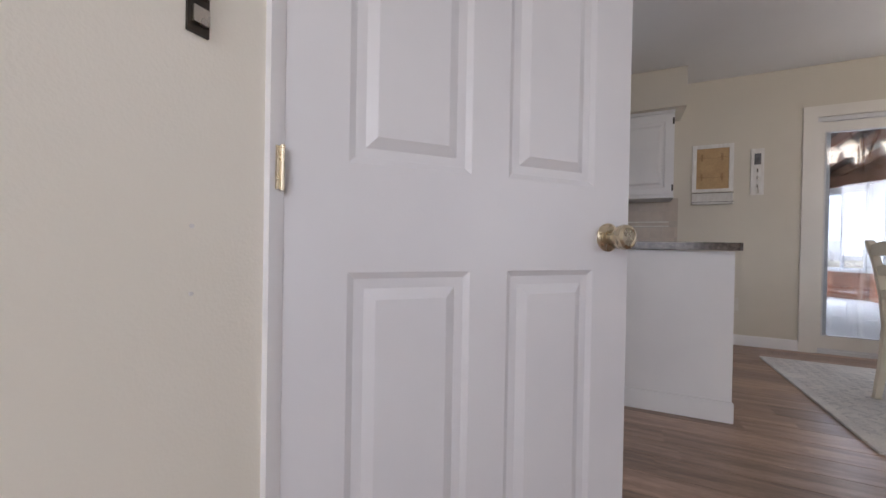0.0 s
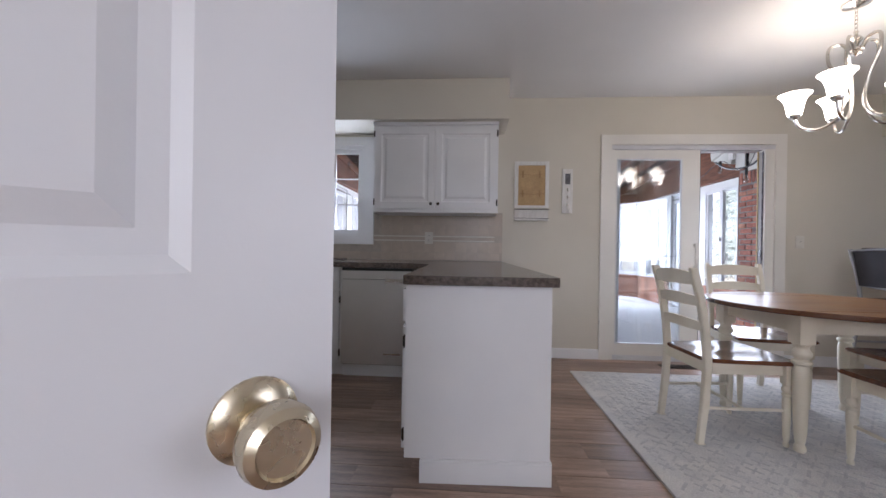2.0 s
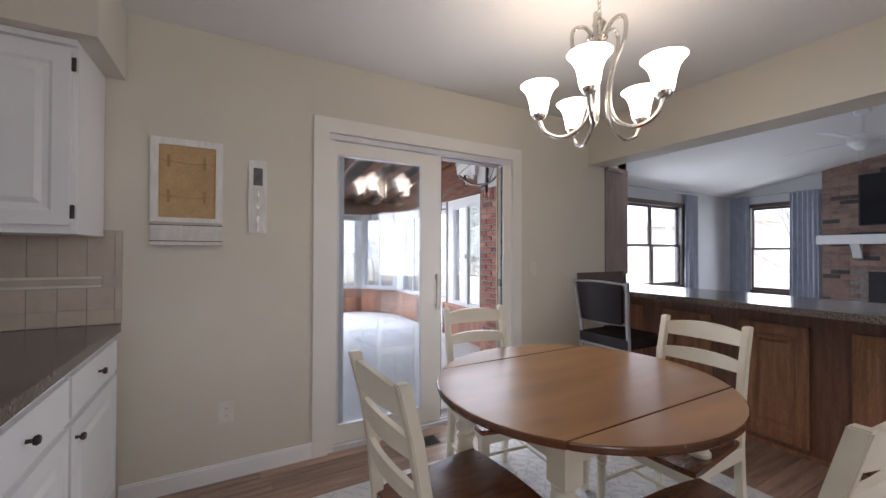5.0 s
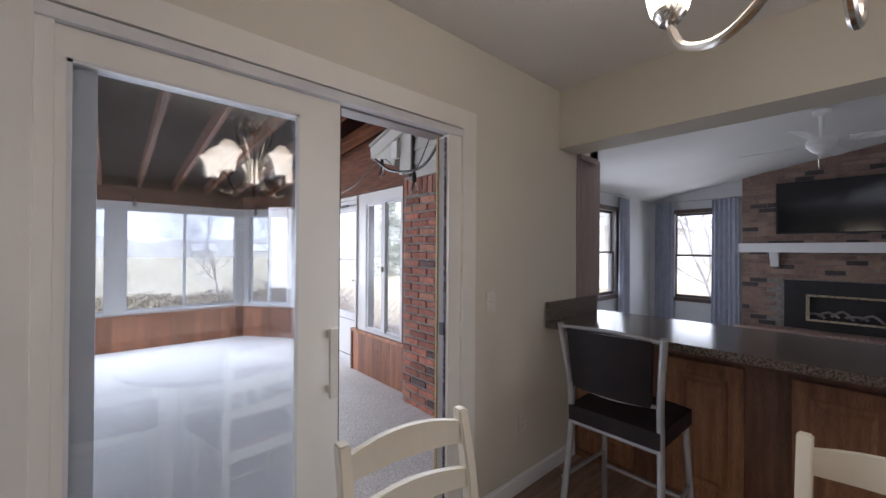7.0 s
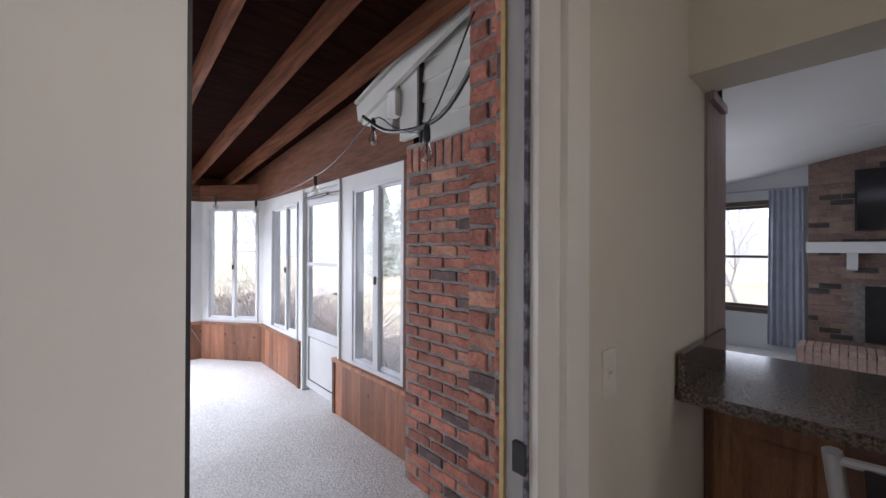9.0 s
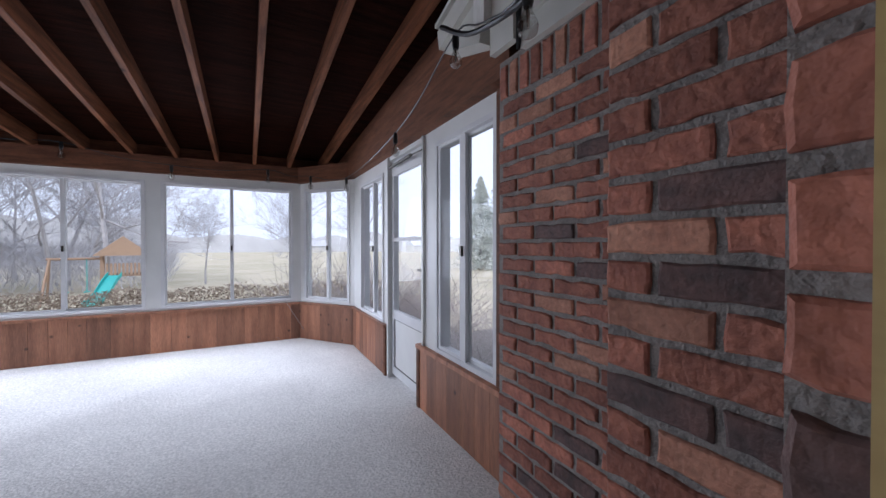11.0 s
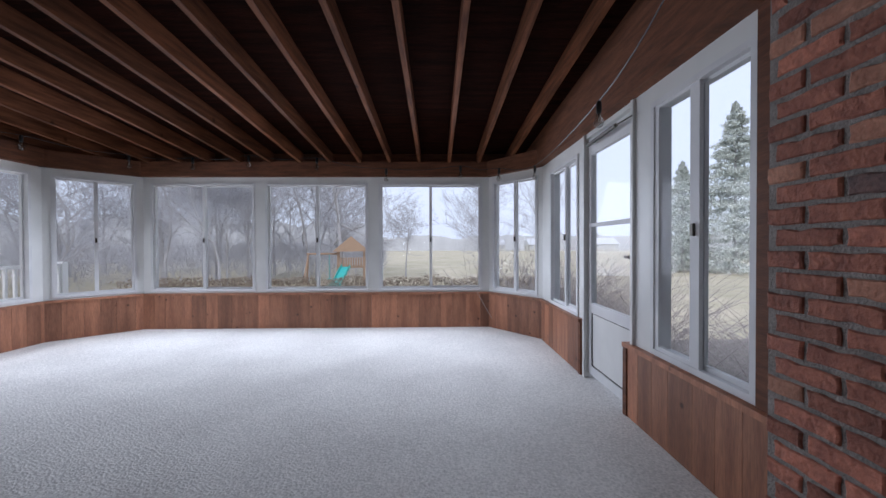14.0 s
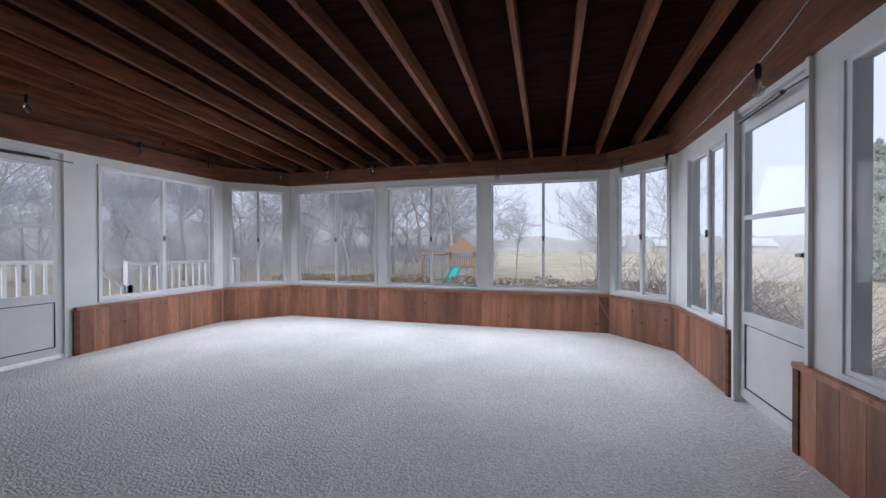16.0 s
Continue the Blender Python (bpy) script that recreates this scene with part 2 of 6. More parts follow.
M_WASH = material("whitewashed wood", (0.80, 0.79, 0.76), (0.70, 0.68, 0.64), 10, 0.7, bump=0.15, stretch=(6, 6, 1))
M_PEG = material("clothespin wood", (0.42, 0.27, 0.13), (0.36, 0.22, 0.1), 20, 0.7)
M_PLASTIC = material("ivory switch plate", (0.72, 0.69, 0.62), None, 20, 0.4)
# White paint; the warm room light is painted in as a cream tint.
M_DOORWARM = material("warm white door paint", (0.79, 0.765, 0.71), (0.75, 0.725, 0.67), 3, 0.35, bump=0.03, bump_scale=90)
M_OAKD = material("dark stained window wood", (0.11, 0.07, 0.055), (0.07, 0.045, 0.036), 3.0, 0.45, bump=0.1, bump_scale=30, stretch=(12, 12, 1.0), fine=0.2)
# Beige jamb paint with the shadow on the jamb put into the colour.
M_JAMBOUT = material("weathered beige jamb paint", (0.36, 0.335, 0.31), (0.30, 0.28, 0.26), 5, 0.6, bump=0.1, stretch=(6, 6, 1))
M_PILE = material("dirty pile weather strip", (0.06, 0.055, 0.07), (0.22, 0.21, 0.24), 40, 0.95, bump=0.8, mix=(0.45, 0.6))
M_BULB = glass_material("bulb glass", (0.85, 0.85, 0.84), 2.3)
M_SIDING = material("white lap siding", (0.66, 0.65, 0.60), (0.58, 0.57, 0.52), 3, 0.55, bump=0.06)
M_GRASS = material("dormant lawn", (0.56, 0.50, 0.385), (0.45, 0.41, 0.30), 0.35, 0.95, bump=0.6, bump_scale=14, fine=0.2, spec=0.1)
# Mist is painted into bark and twigs, paler than real wood.
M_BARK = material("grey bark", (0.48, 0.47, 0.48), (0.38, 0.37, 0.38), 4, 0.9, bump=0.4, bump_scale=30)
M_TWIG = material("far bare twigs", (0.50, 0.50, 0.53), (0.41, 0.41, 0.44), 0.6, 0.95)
# Shrub twigs lightened, so that haze sits in the colour.
M_SHRUB = material("bare shrub twigs", (0.33, 0.29, 0.28), (0.42, 0.38, 0.365), 4, 0.9)
M_HEDGE = material("winter hedge leaves", (0.20, 0.155, 0.115), (0.27, 0.215, 0.16), 3, 0.8, vary=0.1)
# Needles much paler than foliage: outdoor haze is put into their colour.
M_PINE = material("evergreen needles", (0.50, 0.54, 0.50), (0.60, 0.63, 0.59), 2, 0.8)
# Cedar with its saturation cut to paint in the haze over the yard.
M_PLAY = material("playset cedar", (0.40, 0.27, 0.18), (0.33, 0.22, 0.15), 5, 0.7, stretch=(1, 1, 6), vary=0.1)
M_SLIDE = material("teal plastic slide", (0.05, 0.45, 0.42), (0.04, 0.4, 0.38), 5, 0.4)
M_TV = material("glossy television screen", (0.008, 0.008, 0.01), (0.01, 0.01, 0.012), 5, 0.12)
M_FIREBOX = material("black firebox", (0.012, 0.012, 0.013), (0.02, 0.02, 0.02), 6, 0.5)


# building helpers
def bmx():
    return bmesh.new()


def box(bm, x0, x1, y0, y1, z0, z1, m=None):
    vs = [bm.verts.new((x, y, z)) for z in (z0, z1) for x, y in ((x0, y0), (x1, y0), (x1, y1), (x0, y1))]
    for f in ((3, 2, 1, 0), (4, 5, 6, 7), (0, 1, 5, 4), (1, 2, 6, 5), (2, 3, 7, 6), (3, 0, 4, 7)):
        bm.faces.new([vs[i] for i in f])
    if m is not None:
        for v in vs:
            v.co = m @ v.co
    return vs


def soften(bm, width=0.004, segments=2):
    bmesh.ops.bevel(bm, geom=[e for e in bm.edges if e.is_manifold and e.calc_face_angle(0) > 0.6], offset=width, segments=segments, affect="EDGES", clamp_overlap=True)
    return bm


def prism(bm, outline, z0, z1, m=None):
    lo = [bm.verts.new((x, y, z0)) for x, y in outline]
    hi = [bm.verts.new((x, y, z1)) for x, y in outline]
    n = len(outline)
    bm.faces.new(lo[::-1])
    bm.faces.new(hi)
    for i in range(n):
        bm.faces.new((lo[i], lo[(i + 1) % n], hi[(i + 1) % n], hi[i]))
    if m is not None:
        for v in lo + hi:
            v.co = m @ v.co
    return lo + hi


def lathe(bm, profile, m=None, seg=20, closed=True):
    rings = []
    for r, z in profile:
        rings.append([bm.verts.new((r * math.cos(2 * math.pi * i / seg), r * math.sin(2 * math.pi * i / seg), z)) for i in range(seg)])
    for a, b in zip(rings, rings[1:]):
        for i in range(seg):
            bm.faces.new((a[i], a[(i + 1) % seg], b[(i + 1) % seg], b[i]))
    if closed:
        bm.faces.new(rings[0][::-1])
        bm.faces.new(rings[-1])
    if m is not None:
        for ring in rings:
            for v in ring:
                v.co = m @ v.co


def tube(bm, pts, radius, seg=8, caps=True):
    """A round bar along points; radius may be a list."""
    pts = [Vector(p) for p in pts]
    rs = radius if isinstance(radius, (list, tuple)) else [radius] * len(pts)
    rings, prev = [], None
    for i, p in enumerate(pts):
        d = (pts[min(i + 1, len(pts) - 1)] - pts[max(i - 1, 0)]).normalized()
        side = prev - d * prev.dot(d) if prev is not None else d.orthogonal()
        if side.length < 1e-5:
            side = d.orthogonal()
        side.normalize()
        prev = side
        up = d.cross(side)
        rings.append([bm.verts.new(p + rs[i] * (math.cos(2 * math.pi * k / seg) * side + math.sin(2 * math.pi * k / seg) * up)) for k in range(seg)])
    for a, b in zip(rings, rings[1:]):
        for k in range(seg):
            bm.faces.new((a[k], a[(k + 1) % seg], b[(k + 1) % seg], b[k]))
    if caps:
        bm.faces.new(rings[0][::-1])
        bm.faces.new(rings[-1])


def curve_points(pts, n=6):
    """A smooth line through points."""
    pts = [Vector(p) for p in pts]
    out = []
    for i in range(len(pts) - 1):
        a, b, c, d = pts[max(i - 1, 0)], pts[i], pts[i + 1], pts[min(i + 2, len(pts) - 1)]
        for k in range(n):
            t = k / n
            out.append(0.5 * (2 * b + (c - a) * t + (2 * a - 5 * b + 4 * c - d) * t * t + (3 * b - a - 3 * c + d) * t ** 3))
    return out + [pts[-1]]


def mesh_of(name, bm, mat, smooth=False):
    me = bpy.data.meshes.new(name)
    bmesh.ops.recalc_face_normals(bm, faces=bm.faces)
    bm.to_mesh(me)
    bm.free()
    me.materials.append(mat)
    if smooth:
        me.polygons.foreach_set("use_smooth", [True] * len(me.polygons))
        me.set_sharp_from_angle(angle=radians(40))
    return me


def part(name, bm, mat, parent=None, label="", smooth=False):
    ob = new(name, mesh_of(name, bm, mat, smooth))
    if parent is not None:
        ob.parent = parent
    if label:
        ob["label"] = label
    return ob


def thing(name, m, label, category, group=""):
    ob = new(name)
    ob.empty_display_size = 0.1
    ob.matrix_world = m
    return tagged(ob, label, category, group)


def setting(name, bm, mat, label, smooth=False):
    return tagged(part(name, bm, mat, None, "", smooth), label, name.split("_")[0], "", "structure")


def holed(bm, s0, s1, z0, z1, y0, y1, holes, m=None):
    """A wall slab along local x from s0 to s1 with rectangular holes (a0, a1, b0, b1)."""
    xs = sorted({s0, s1, *[h[0] for h in holes], *[h[1] for h in holes]})
    for a, b in zip(xs, xs[1:]):
        cuts = sorted((h[2], h[3]) for h in holes if h[0] <= a + 1e-6 and h[1] >= b - 1e-6)
        z = z0
        for lo, hi in cuts:
            if lo > z + 1e-6:
                box(bm, a, b, y0, y1, z, lo, m)
            z = hi
        if z1 > z + 1e-6:
            box(bm, a, b, y0, y1, z, z1, m)
    bmesh.ops.remove_doubles(bm, verts=bm.verts, dist=1e-5)


# ---- the shell of the house ----
CEIL, YB, XL, XE = 2.49, 4.54, -3.12, 4.42
bm = bmx()
box(bm, XL - 0.12, 4.75, -1.6, YB, -0.10, -0.012)
floor = setting("floor", bm, M_GROUT, "wood look plank tile floor with dark grout")
bm = bmx()
box(bm, 4.75, 9.9, -1.6, 6.05, -0.10, 0.0)
setting("floor_living", bm, M_CARPET, "pale carpet of the living room")
bm = bmx()
box(bm, XL - 0.12, 4.44, -1.6, YB, CEIL, CEIL + 0.1)
setting("ceiling", bm, M_CEIL, "white painted kitchen ceiling")

bm = bmx()
holed(bm, XL - 0.12, 4.75, 0, CEIL + 0.1, YB, 4.62, [(-1.74, -0.53, 1.12, 2.05), (1.81, 3.28, 0.0, 2.035)])
wall_back = setting("wall_back", bm, M_WALL, "beige painted wall with a window and a sliding door")
bm = bmx()
holed(bm, XL - 0.12, 3.235, -1.0, 2.72, 4.62, 4.67, [(-1.74, -0.53, 1.12, 2.05), (1.81, 3.235, 0.0, 2.035)])
box(bm, 3.245, 3.58, 4.62, 4.67, -1.0, 2.72)
setting("wall_back_outside", bm, M_MORTAR, "mortar backing of the house brick wall")
bm = bmx()
box(bm, XL - 0.12, XL, -1.6, YB, 0, CEIL)
setting("wall_west", bm, M_WALL, "beige painted kitchen wall")
bm = bmx()
box(bm, XL, -0.27, 1.47, 1.55, 0, CEIL)
setting("wall_front", bm, M_WALL, "beige painted kitchen wall")
bm = bmx()
holed(bm, -1.5, 1.55, 0, CEIL, 0, 0.1, [(0.64, 1.425, 0, 2.05)], pose(-0.17, 0, 0, 0, 0, 90))
setting("wall_hall", bm, M_CREAM, "cream painted hall wall with a doorway")
bm = bmx()
holed(bm, -1.2, 4.75, 0, CEIL, -1.6, -1.5, [(-0.05, 1.25, 0.85, 2.15)])
setting("wall_south", bm, M_WALL, "beige painted wall")
bm = bmx()
box(bm, -1.2, -1.1, -1.5, 1.47, 0, CEIL)
setting("wall_closet", bm, M_WALL, "painted closet wall")
bm = bmx()
box(bm, 4.2, 4.44, 1.1, YB, 2.105, CEIL)
# The hole is an unseen opening, added for the east fill lamp.
holed(bm, -1.5, 1.1, 0, CEIL, 0, 0.24, [(-0.35, 0.95, 0.8, 2.1)], pose(4.44, 0, 0, 0, 0, 90))
setting("wall_bar", bm, M_WALL, "beige wall with a wide opening over the bar")
bm = bmx()
box(bm, 4.425, 4.758, YB - 0.012, YB - 0.001, 1.07, 2.105)
box(bm, 4.42, 4.67, YB - 0.035, YB - 0.012, 2.07, 2.105)
setting("trim_bar", soften(bm, 0.003), M_JAMB, "grey brown stained wood jamb board of the opening")

# living room beyond the bar
bm = bmx()
holed(bm, 4.66, 9.9, 0, 2.6, 5.95, 6.07, [(6.62, 8.28, 0.72, 2.1)])
box(bm, 4.63, 4.75, YB, 6.07, 0, 2.6)
setting("wall_living_back", bm, M_LIVWALL, "pale blue grey living room wall")
bm = bmx()
holed(bm, -1.6, 6.07, 0, 3.4, 0, 0.1, [(4.87, 5.53, 0.6, 2.13)], pose(9.9, 0, 0, 0, 0, 90))
setting("wall_living_far", bm, M_LIVWALL, "pale blue grey living room wall")
bm = bmx()
box(bm, 4.44, 9.9, -1.6, -1.5, 0, 3.4)
setting("wall_living_south", bm, M_LIVWALL, "pale living room wall")
bm = bmx()
prism(bm, [(6.07, 2.37), (2.6, 2.98), (-1.6, 2.3), (-1.6, 2.4), (2.6, 3.08), (6.07, 2.47)], 4.44, 9.9, Matrix(((0, 0, 1, 0), (1, 0, 0, 0), (0, 1, 0, 0), (0, 0, 0, 1))))
setting("ceiling_living", bm, M_CEIL, "vaulted white living room ceiling")

# soffit over the kitchen cabinets
bm = bmx()
box(bm, XL, 0.80, 4.10, YB - 0.001, 2.142, CEIL - 0.001)
setting("soffit", soften(bm, 0.004), M_WALL, "beige boxed soffit over the wall cabinets")

# baseboards and door casings
bm = bmx()
for a, b in ((0.79, 1.715), (3.385, 4.4)):
    box(bm, a, b, YB - 0.014, YB, 0, 0.085)
    box(bm, a, b, YB - 0.009, YB, 0.085, 0.095)
setting("baseboard", bm, M_WHITE, "white painted baseboard")


def casing(bm, x0, x1, z0, z1, w, d, sill=False):
    """A flat moulded casing round an opening in the plane y = 0, proud to -y."""
    for a, b, c, e in ((x0 - w, x0, z0, z1 + w), (x1, x1 + w, z0, z1 + w), (x0, x1, z1, z1 + w)):
        box(bm, a, b, -d, 0, c, e)
    if sill:
        box(bm, x0, x1, -d, 0, z0 - w, z0)
        box(bm, x0 - w, x0, -d, 0, z0 - w, z0)
        box(bm, x1, x1 + w, -d, 0, z0 - w, z0)
    return bm


# sliding patio door
door = tagged(new("door_1"), "white sliding patio door, standing half open", "door", "", "structure")
door.location = (0, YB, 0)
part("casing", soften(casing(bmx(), 1.81, 3.28, 0, 2.035, 0.095, 0.018), 0.003), M_DOORWARM, door)
bm = bmx()
box(bm, 1.81, 1.845, 0.0, 0.135, 0, 2.035)
box(bm, 3.20, 3.28, 0.0, 0.086, 0, 2.035)
box(bm, 1.845, 3.20, 0.03, 0.135, 2.0, 2.035)
part("frame", soften(bm, 0.003), M_DOORWARM, door)
bm = bmx()
box(bm, 3.192, 3.20, 0.078, 0.0885, 0.05, 2.0)
part("screen_post", soften(bm, 0.003), material("yellowed wood trim", (0.52, 0.38, 0.16), (0.45, 0.32, 0.13), 6, 0.5, stretch=(1, 1, 8)), door, "yellowed wooden trim strip")
bm = bmx()
box(bm, 1.80, 3.28, -0.012, 0.03, 1.995, 2.03)
part("track", soften(bm, 0.002), M_ALU, door, "grey metal head track")
# Added dark strip that paints the shade under the door head.
bm = bmx()
box(bm, 1.845, 3.20, 0.045, 0.128, 1.99, 2.0)
part("head_channel", bm, M_STOOL, door, "dark grey strip for the shade under the head")
bm = bmx()
box(bm, 1.845, 3.20, 0.0, 0.14, 0.0, 0.03)
for y in (0.02, 0.06, 0.10):
    box(bm, 1.845, 3.20, y, y + 0.006, 0.03, 0.042)
part("threshold", bm, M_ALU, door, "aluminium sill track")


def sash(name, x0, x1, z0, z1, y0, y1, left, right, top, bottom, parent, mat, glass=None):
    bm = bmx()
    box(bm, x0, x0 + left, y0, y1, z0, z1)
    box(bm, x1 - right, x1, y0, y1, z0, z1)
    box(bm, x0 + left, x1 - right, y0, y1, z1 - top, z1)
    box(bm, x0 + left, x1 - right, y0, y1, z0, z0 + bottom)
    s = part(name, soften(bm, 0.003), mat, parent)
    bm = bmx()
    ym = (y0 + y1) / 2
    box(bm, x0 + left - 0.004, x1 - right + 0.004, ym - 0.003, ym + 0.003, z0 + bottom - 0.004, z1 - top + 0.004)
    g = part("pane", bm, glass or M_GLASS, s)
    g.visible_shadow = False
    return s


leaf = sash("sliding_panel", 1.80, 2.628, 0.045, 1.992, 0.012, 0.05, 0.068, 0.16, 0.085, 0.11, door, M_DOORWARM, M_SLIDEGLASS)
bm = bmx()
box(bm, 1.868, 1.878, 0.008, 0.012, 0.15, 1.91)
box(bm, 2.458, 2.468, 0.008, 0.012, 0.15, 1.91)
box(bm, 1.868, 2.468, 0.008, 0.012, 1.90, 1.91)
box(bm, 1.868, 2.468, 0.008, 0.012, 0.15, 0.16)
part("glazing_bead", bm, M_ALU, leaf)
bm = bmx()
box(bm, 2.575, 2.605, -0.035, -0.018, 0.86, 1.12)
box(bm, 2.58, 2.6, -0.018, 0.012, 0.87, 0.9)
box(bm, 2.58, 2.6, -0.018, 0.012, 1.08, 1.11)
part("handle", soften(bm, 0.005), M_PLASTIC, leaf, "worn tan pull handle")
bm = bmx()
box(bm, 2.628, 2.632, 0.012, 0.05, 0.06, 1.98)
part("seal", bm, M_BLACK, leaf, "dark weather seal")
sash("fixed_panel", 1.85, 2.6, 0.045, 1.99, 0.07, 0.105, 0.075, 0.075, 0.075, 0.09, door, M_ALU)
bm = bmx()
box(bm, 3.185, 3.2, 0.02, 0.05, 1.0, 1.06)
part("latch", soften(bm, 0.002), M_BLACK, door, "black latch keeper")
bm = bmx()
box(bm, 3.197, 3.2, 0.029, 0.0755, 0.05, 1.98)
part("outer_jamb", bm, M_JAMBOUT, door, "beige jamb strip darkened for its shade")
bm = bmx()
box(bm, 3.192, 3.2, 0.019, 0.0285, 0.05, 1.98)
part("pile_strip", bm, M_PILE, door, "dirty grey pile weather strip")

# kitchen window over the sink
win = tagged(new("window_1"), "white sliding kitchen window with grid bars over the sink", "window", "", "structure")
win.location = (0, YB, 0)
part("casing", soften(casing(bmx(), -1.72, -0.55, 1.145, 2.03, 0.085, 0.02, True), 0.004), M_WHITE, win)
bm = bmx()
box(bm, -1.72, -1.68, 0.0, 0.1, 1.12, 2.05)
box(bm, -0.59, -0.55, 0.0, 0.1, 1.12, 2.05)
box(bm, -1.68, -0.59, 0.0, 0.1, 2.0, 2.05)
box(bm, -1.68, -0.59, 0.0, 0.1, 1.12, 1.16)
part("window_frame", soften(bm, 0.003), M_WHITE, win)
for k, (a, b) in enumerate(((-1.68, -1.10), (-1.15, -0.59))):
    s = sash("sash", a, b, 1.16, 2.0, 0.03 + 0.03 * (1 - k), 0.055 + 0.03 * (1 - k), 0.035, 0.045, 0.04, 0.04, win, M_WHITE)
    bm = bmx()
    ya = 0.04 + 0.03 * (1 - k)
    box(bm, (a + b) / 2 - 0.006, (a + b) / 2 + 0.006, ya - 0.005, ya + 0.005, 1.19, 1.97)
    for z in (1.45, 1.71):
        box(bm, a + 0.03, b - 0.03, ya - 0.0045, ya + 0.0045, z - 0.006, z + 0.006)
    part("grid_bars", bm, M_WHITE, s)


# six panel door in the hall
def panel_face(bm, w, h, panels, y, sgn):
    """Raised and fielded panels on a door face."""
    for x0, x1, z0, z1 in panels:
        rings = []
        for inset, d in ((0.0, 0.0), (0.012, -0.007), (0.03, -0.008), (0.05, 0.001), (0.054, 0.001)):
            rings.append([bm.verts.new((x, y + sgn * d, z)) for x, z in ((x0 + inset, z0 + inset), (x1 - inset, z0 + inset), (x1 - inset, z1 - inset), (x0 + inset, z1 - inset))])
        for a, b in zip(rings, rings[1:]):
            for i in range(4):
                bm.faces.new((a[i], a[(i + 1) % 4], b[(i + 1) % 4], b[i]))
        bm.faces.new(rings[-1])


def panelled(bm, x0, x1, z0, z1, y0, y1, panels):
    """A slab with real raised panels on its -y face."""
    xs = sorted({x0, x1, *[p[0] for p in panels], *[p[1] for p in panels]})
    zs = sorted({z0, z1, *[p[2] for p in panels], *[p[3] for p in panels]})
    for a, b in zip(xs, xs[1:]):
        for c, d in zip(zs, zs[1:]):
            if not any(p[0] <= a + 1e-6 and p[1] >= b - 1e-6 and p[2] <= c + 1e-6 and p[3] >= d - 1e-6 for p in panels):
                bm.faces.new([bm.verts.new(v) for v in ((a, y0, c), (b, y0, c), (b, y0, d), (a, y0, d))])
    panel_face(bm, 0, 0, panels, y0, -1)
    for q in (((x0, y0, z0), (x0, y1, z0), (x0, y1, z1), (x0, y0, z1)), ((x1, y0, z0), (x1, y1, z0), (x1, y1, z1), (x1, y0, z1)),
              ((x0, y0, z1), (x1, y0, z1), (x1, y1, z1), (x0, y1, z1)), ((x0, y0, z0), (x1, y0, z0), (x1, y1, z0), (x0, y1, z0)),
              ((x0, y1, z0), (x1, y1, z0), (x1, y1, z1), (x0, y1, z1))):
        bm.faces.new([bm.verts.new(v) for v in q])
    bmesh.ops.remove_doubles(bm, verts=bm.verts, dist=1e-5)


hall = tagged(new("door_2"), "white six panel hall door standing ajar with a brass knob", "door", "", "structure")
hall.matrix_world = pose(-0.165, 0.637, 0.012, 0, 0, 48.7)
DW = 0.768
bm = bmx()
cols = ((0.108, 0.345), (0.43, 0.66))
panelled(bm, 0, DW, 0, 2.02, 0, 0.035, [(a, b, c, d) for a, b in cols for c, d in ((0.2, 0.81), (1.0, 1.58), (1.69, 1.91))])
part("leaf", bm, M_DOORW, hall)
bm = bmx()
for r in (lambda s: Matrix.Translation((DW - 0.065, 0.0175, 0.885)) @ pose(0, 0, 0, 90 * s, 0, 0),):
    for s in (1, -1):
        lathe(bm, [(0.0, 0.017), (0.033, 0.017), (0.033, 0.021), (0.027, 0.026), (0.014, 0.028), (0.0125, 0.042), (0.02, 0.048), (0.0265, 0.056), (0.028, 0.067), (0.026, 0.075), (0.020, 0.079), (0.0185, 0.0765), (0.0, 0.0765)], r(s), 28, False)
part("knob", bm, M_BRASS, hall, "antique brass door knob", True)
jamb = tagged(new("trim_hall"), "white painted door casing with brass hinges", "trim", "", "structure")
jamb.matrix_world = pose(-0.17, 0, 0, 0, 0, 90)
bm = bmx()
box(bm, 0.611, 0.630, -0.012, 0.0, 0, 2.1)
box(bm, 1.433, 1.50, -0.017, 0.0, 0, 2.1)
box(bm, 0.632, 1.433, -0.017, 0.0, 2.043, 2.1)
box(bm, 0.622, 0.640, -0.010, 0.11, 0, 2.043)
part("casing", soften(bm, 0.004), M_WHITE, jamb)
for z in (1.76, 0.99, 0.25):
    bm = bmx()
    box(bm, 0.621, 0.632, -0.0165, -0.0125, z - 0.034, z + 0.034)
    tube(bm, [(0.630, -0.018, z - 0.036), (0.630, -0.018, z + 0.036)], 0.0035, 10)
    part("hinge", bm, M_BRASS, jamb, "brass butt hinge", True)

# things on the hall wall
catch = thing("wall_bracket", pose(-0.17, 0.507, 1.16, 0, 0, 90), "dark metal latch bracket screwed to the cream wall", "bracket")
bm = bmx()
box(bm, -0.014, 0.014, -0.004, 0, -0.02, 0.12)
part("plate", soften(bm, 0.001), M_DKMETAL, catch)
for z in (0.0, 0.035, 0.07):
    bm = bmx()
    box(bm, -0.01, 0.010, -0.012, -0.004, z - 0.009, z + 0.012)
    part("clip", soften(bm, 0.002), M_NICKEL, catch)
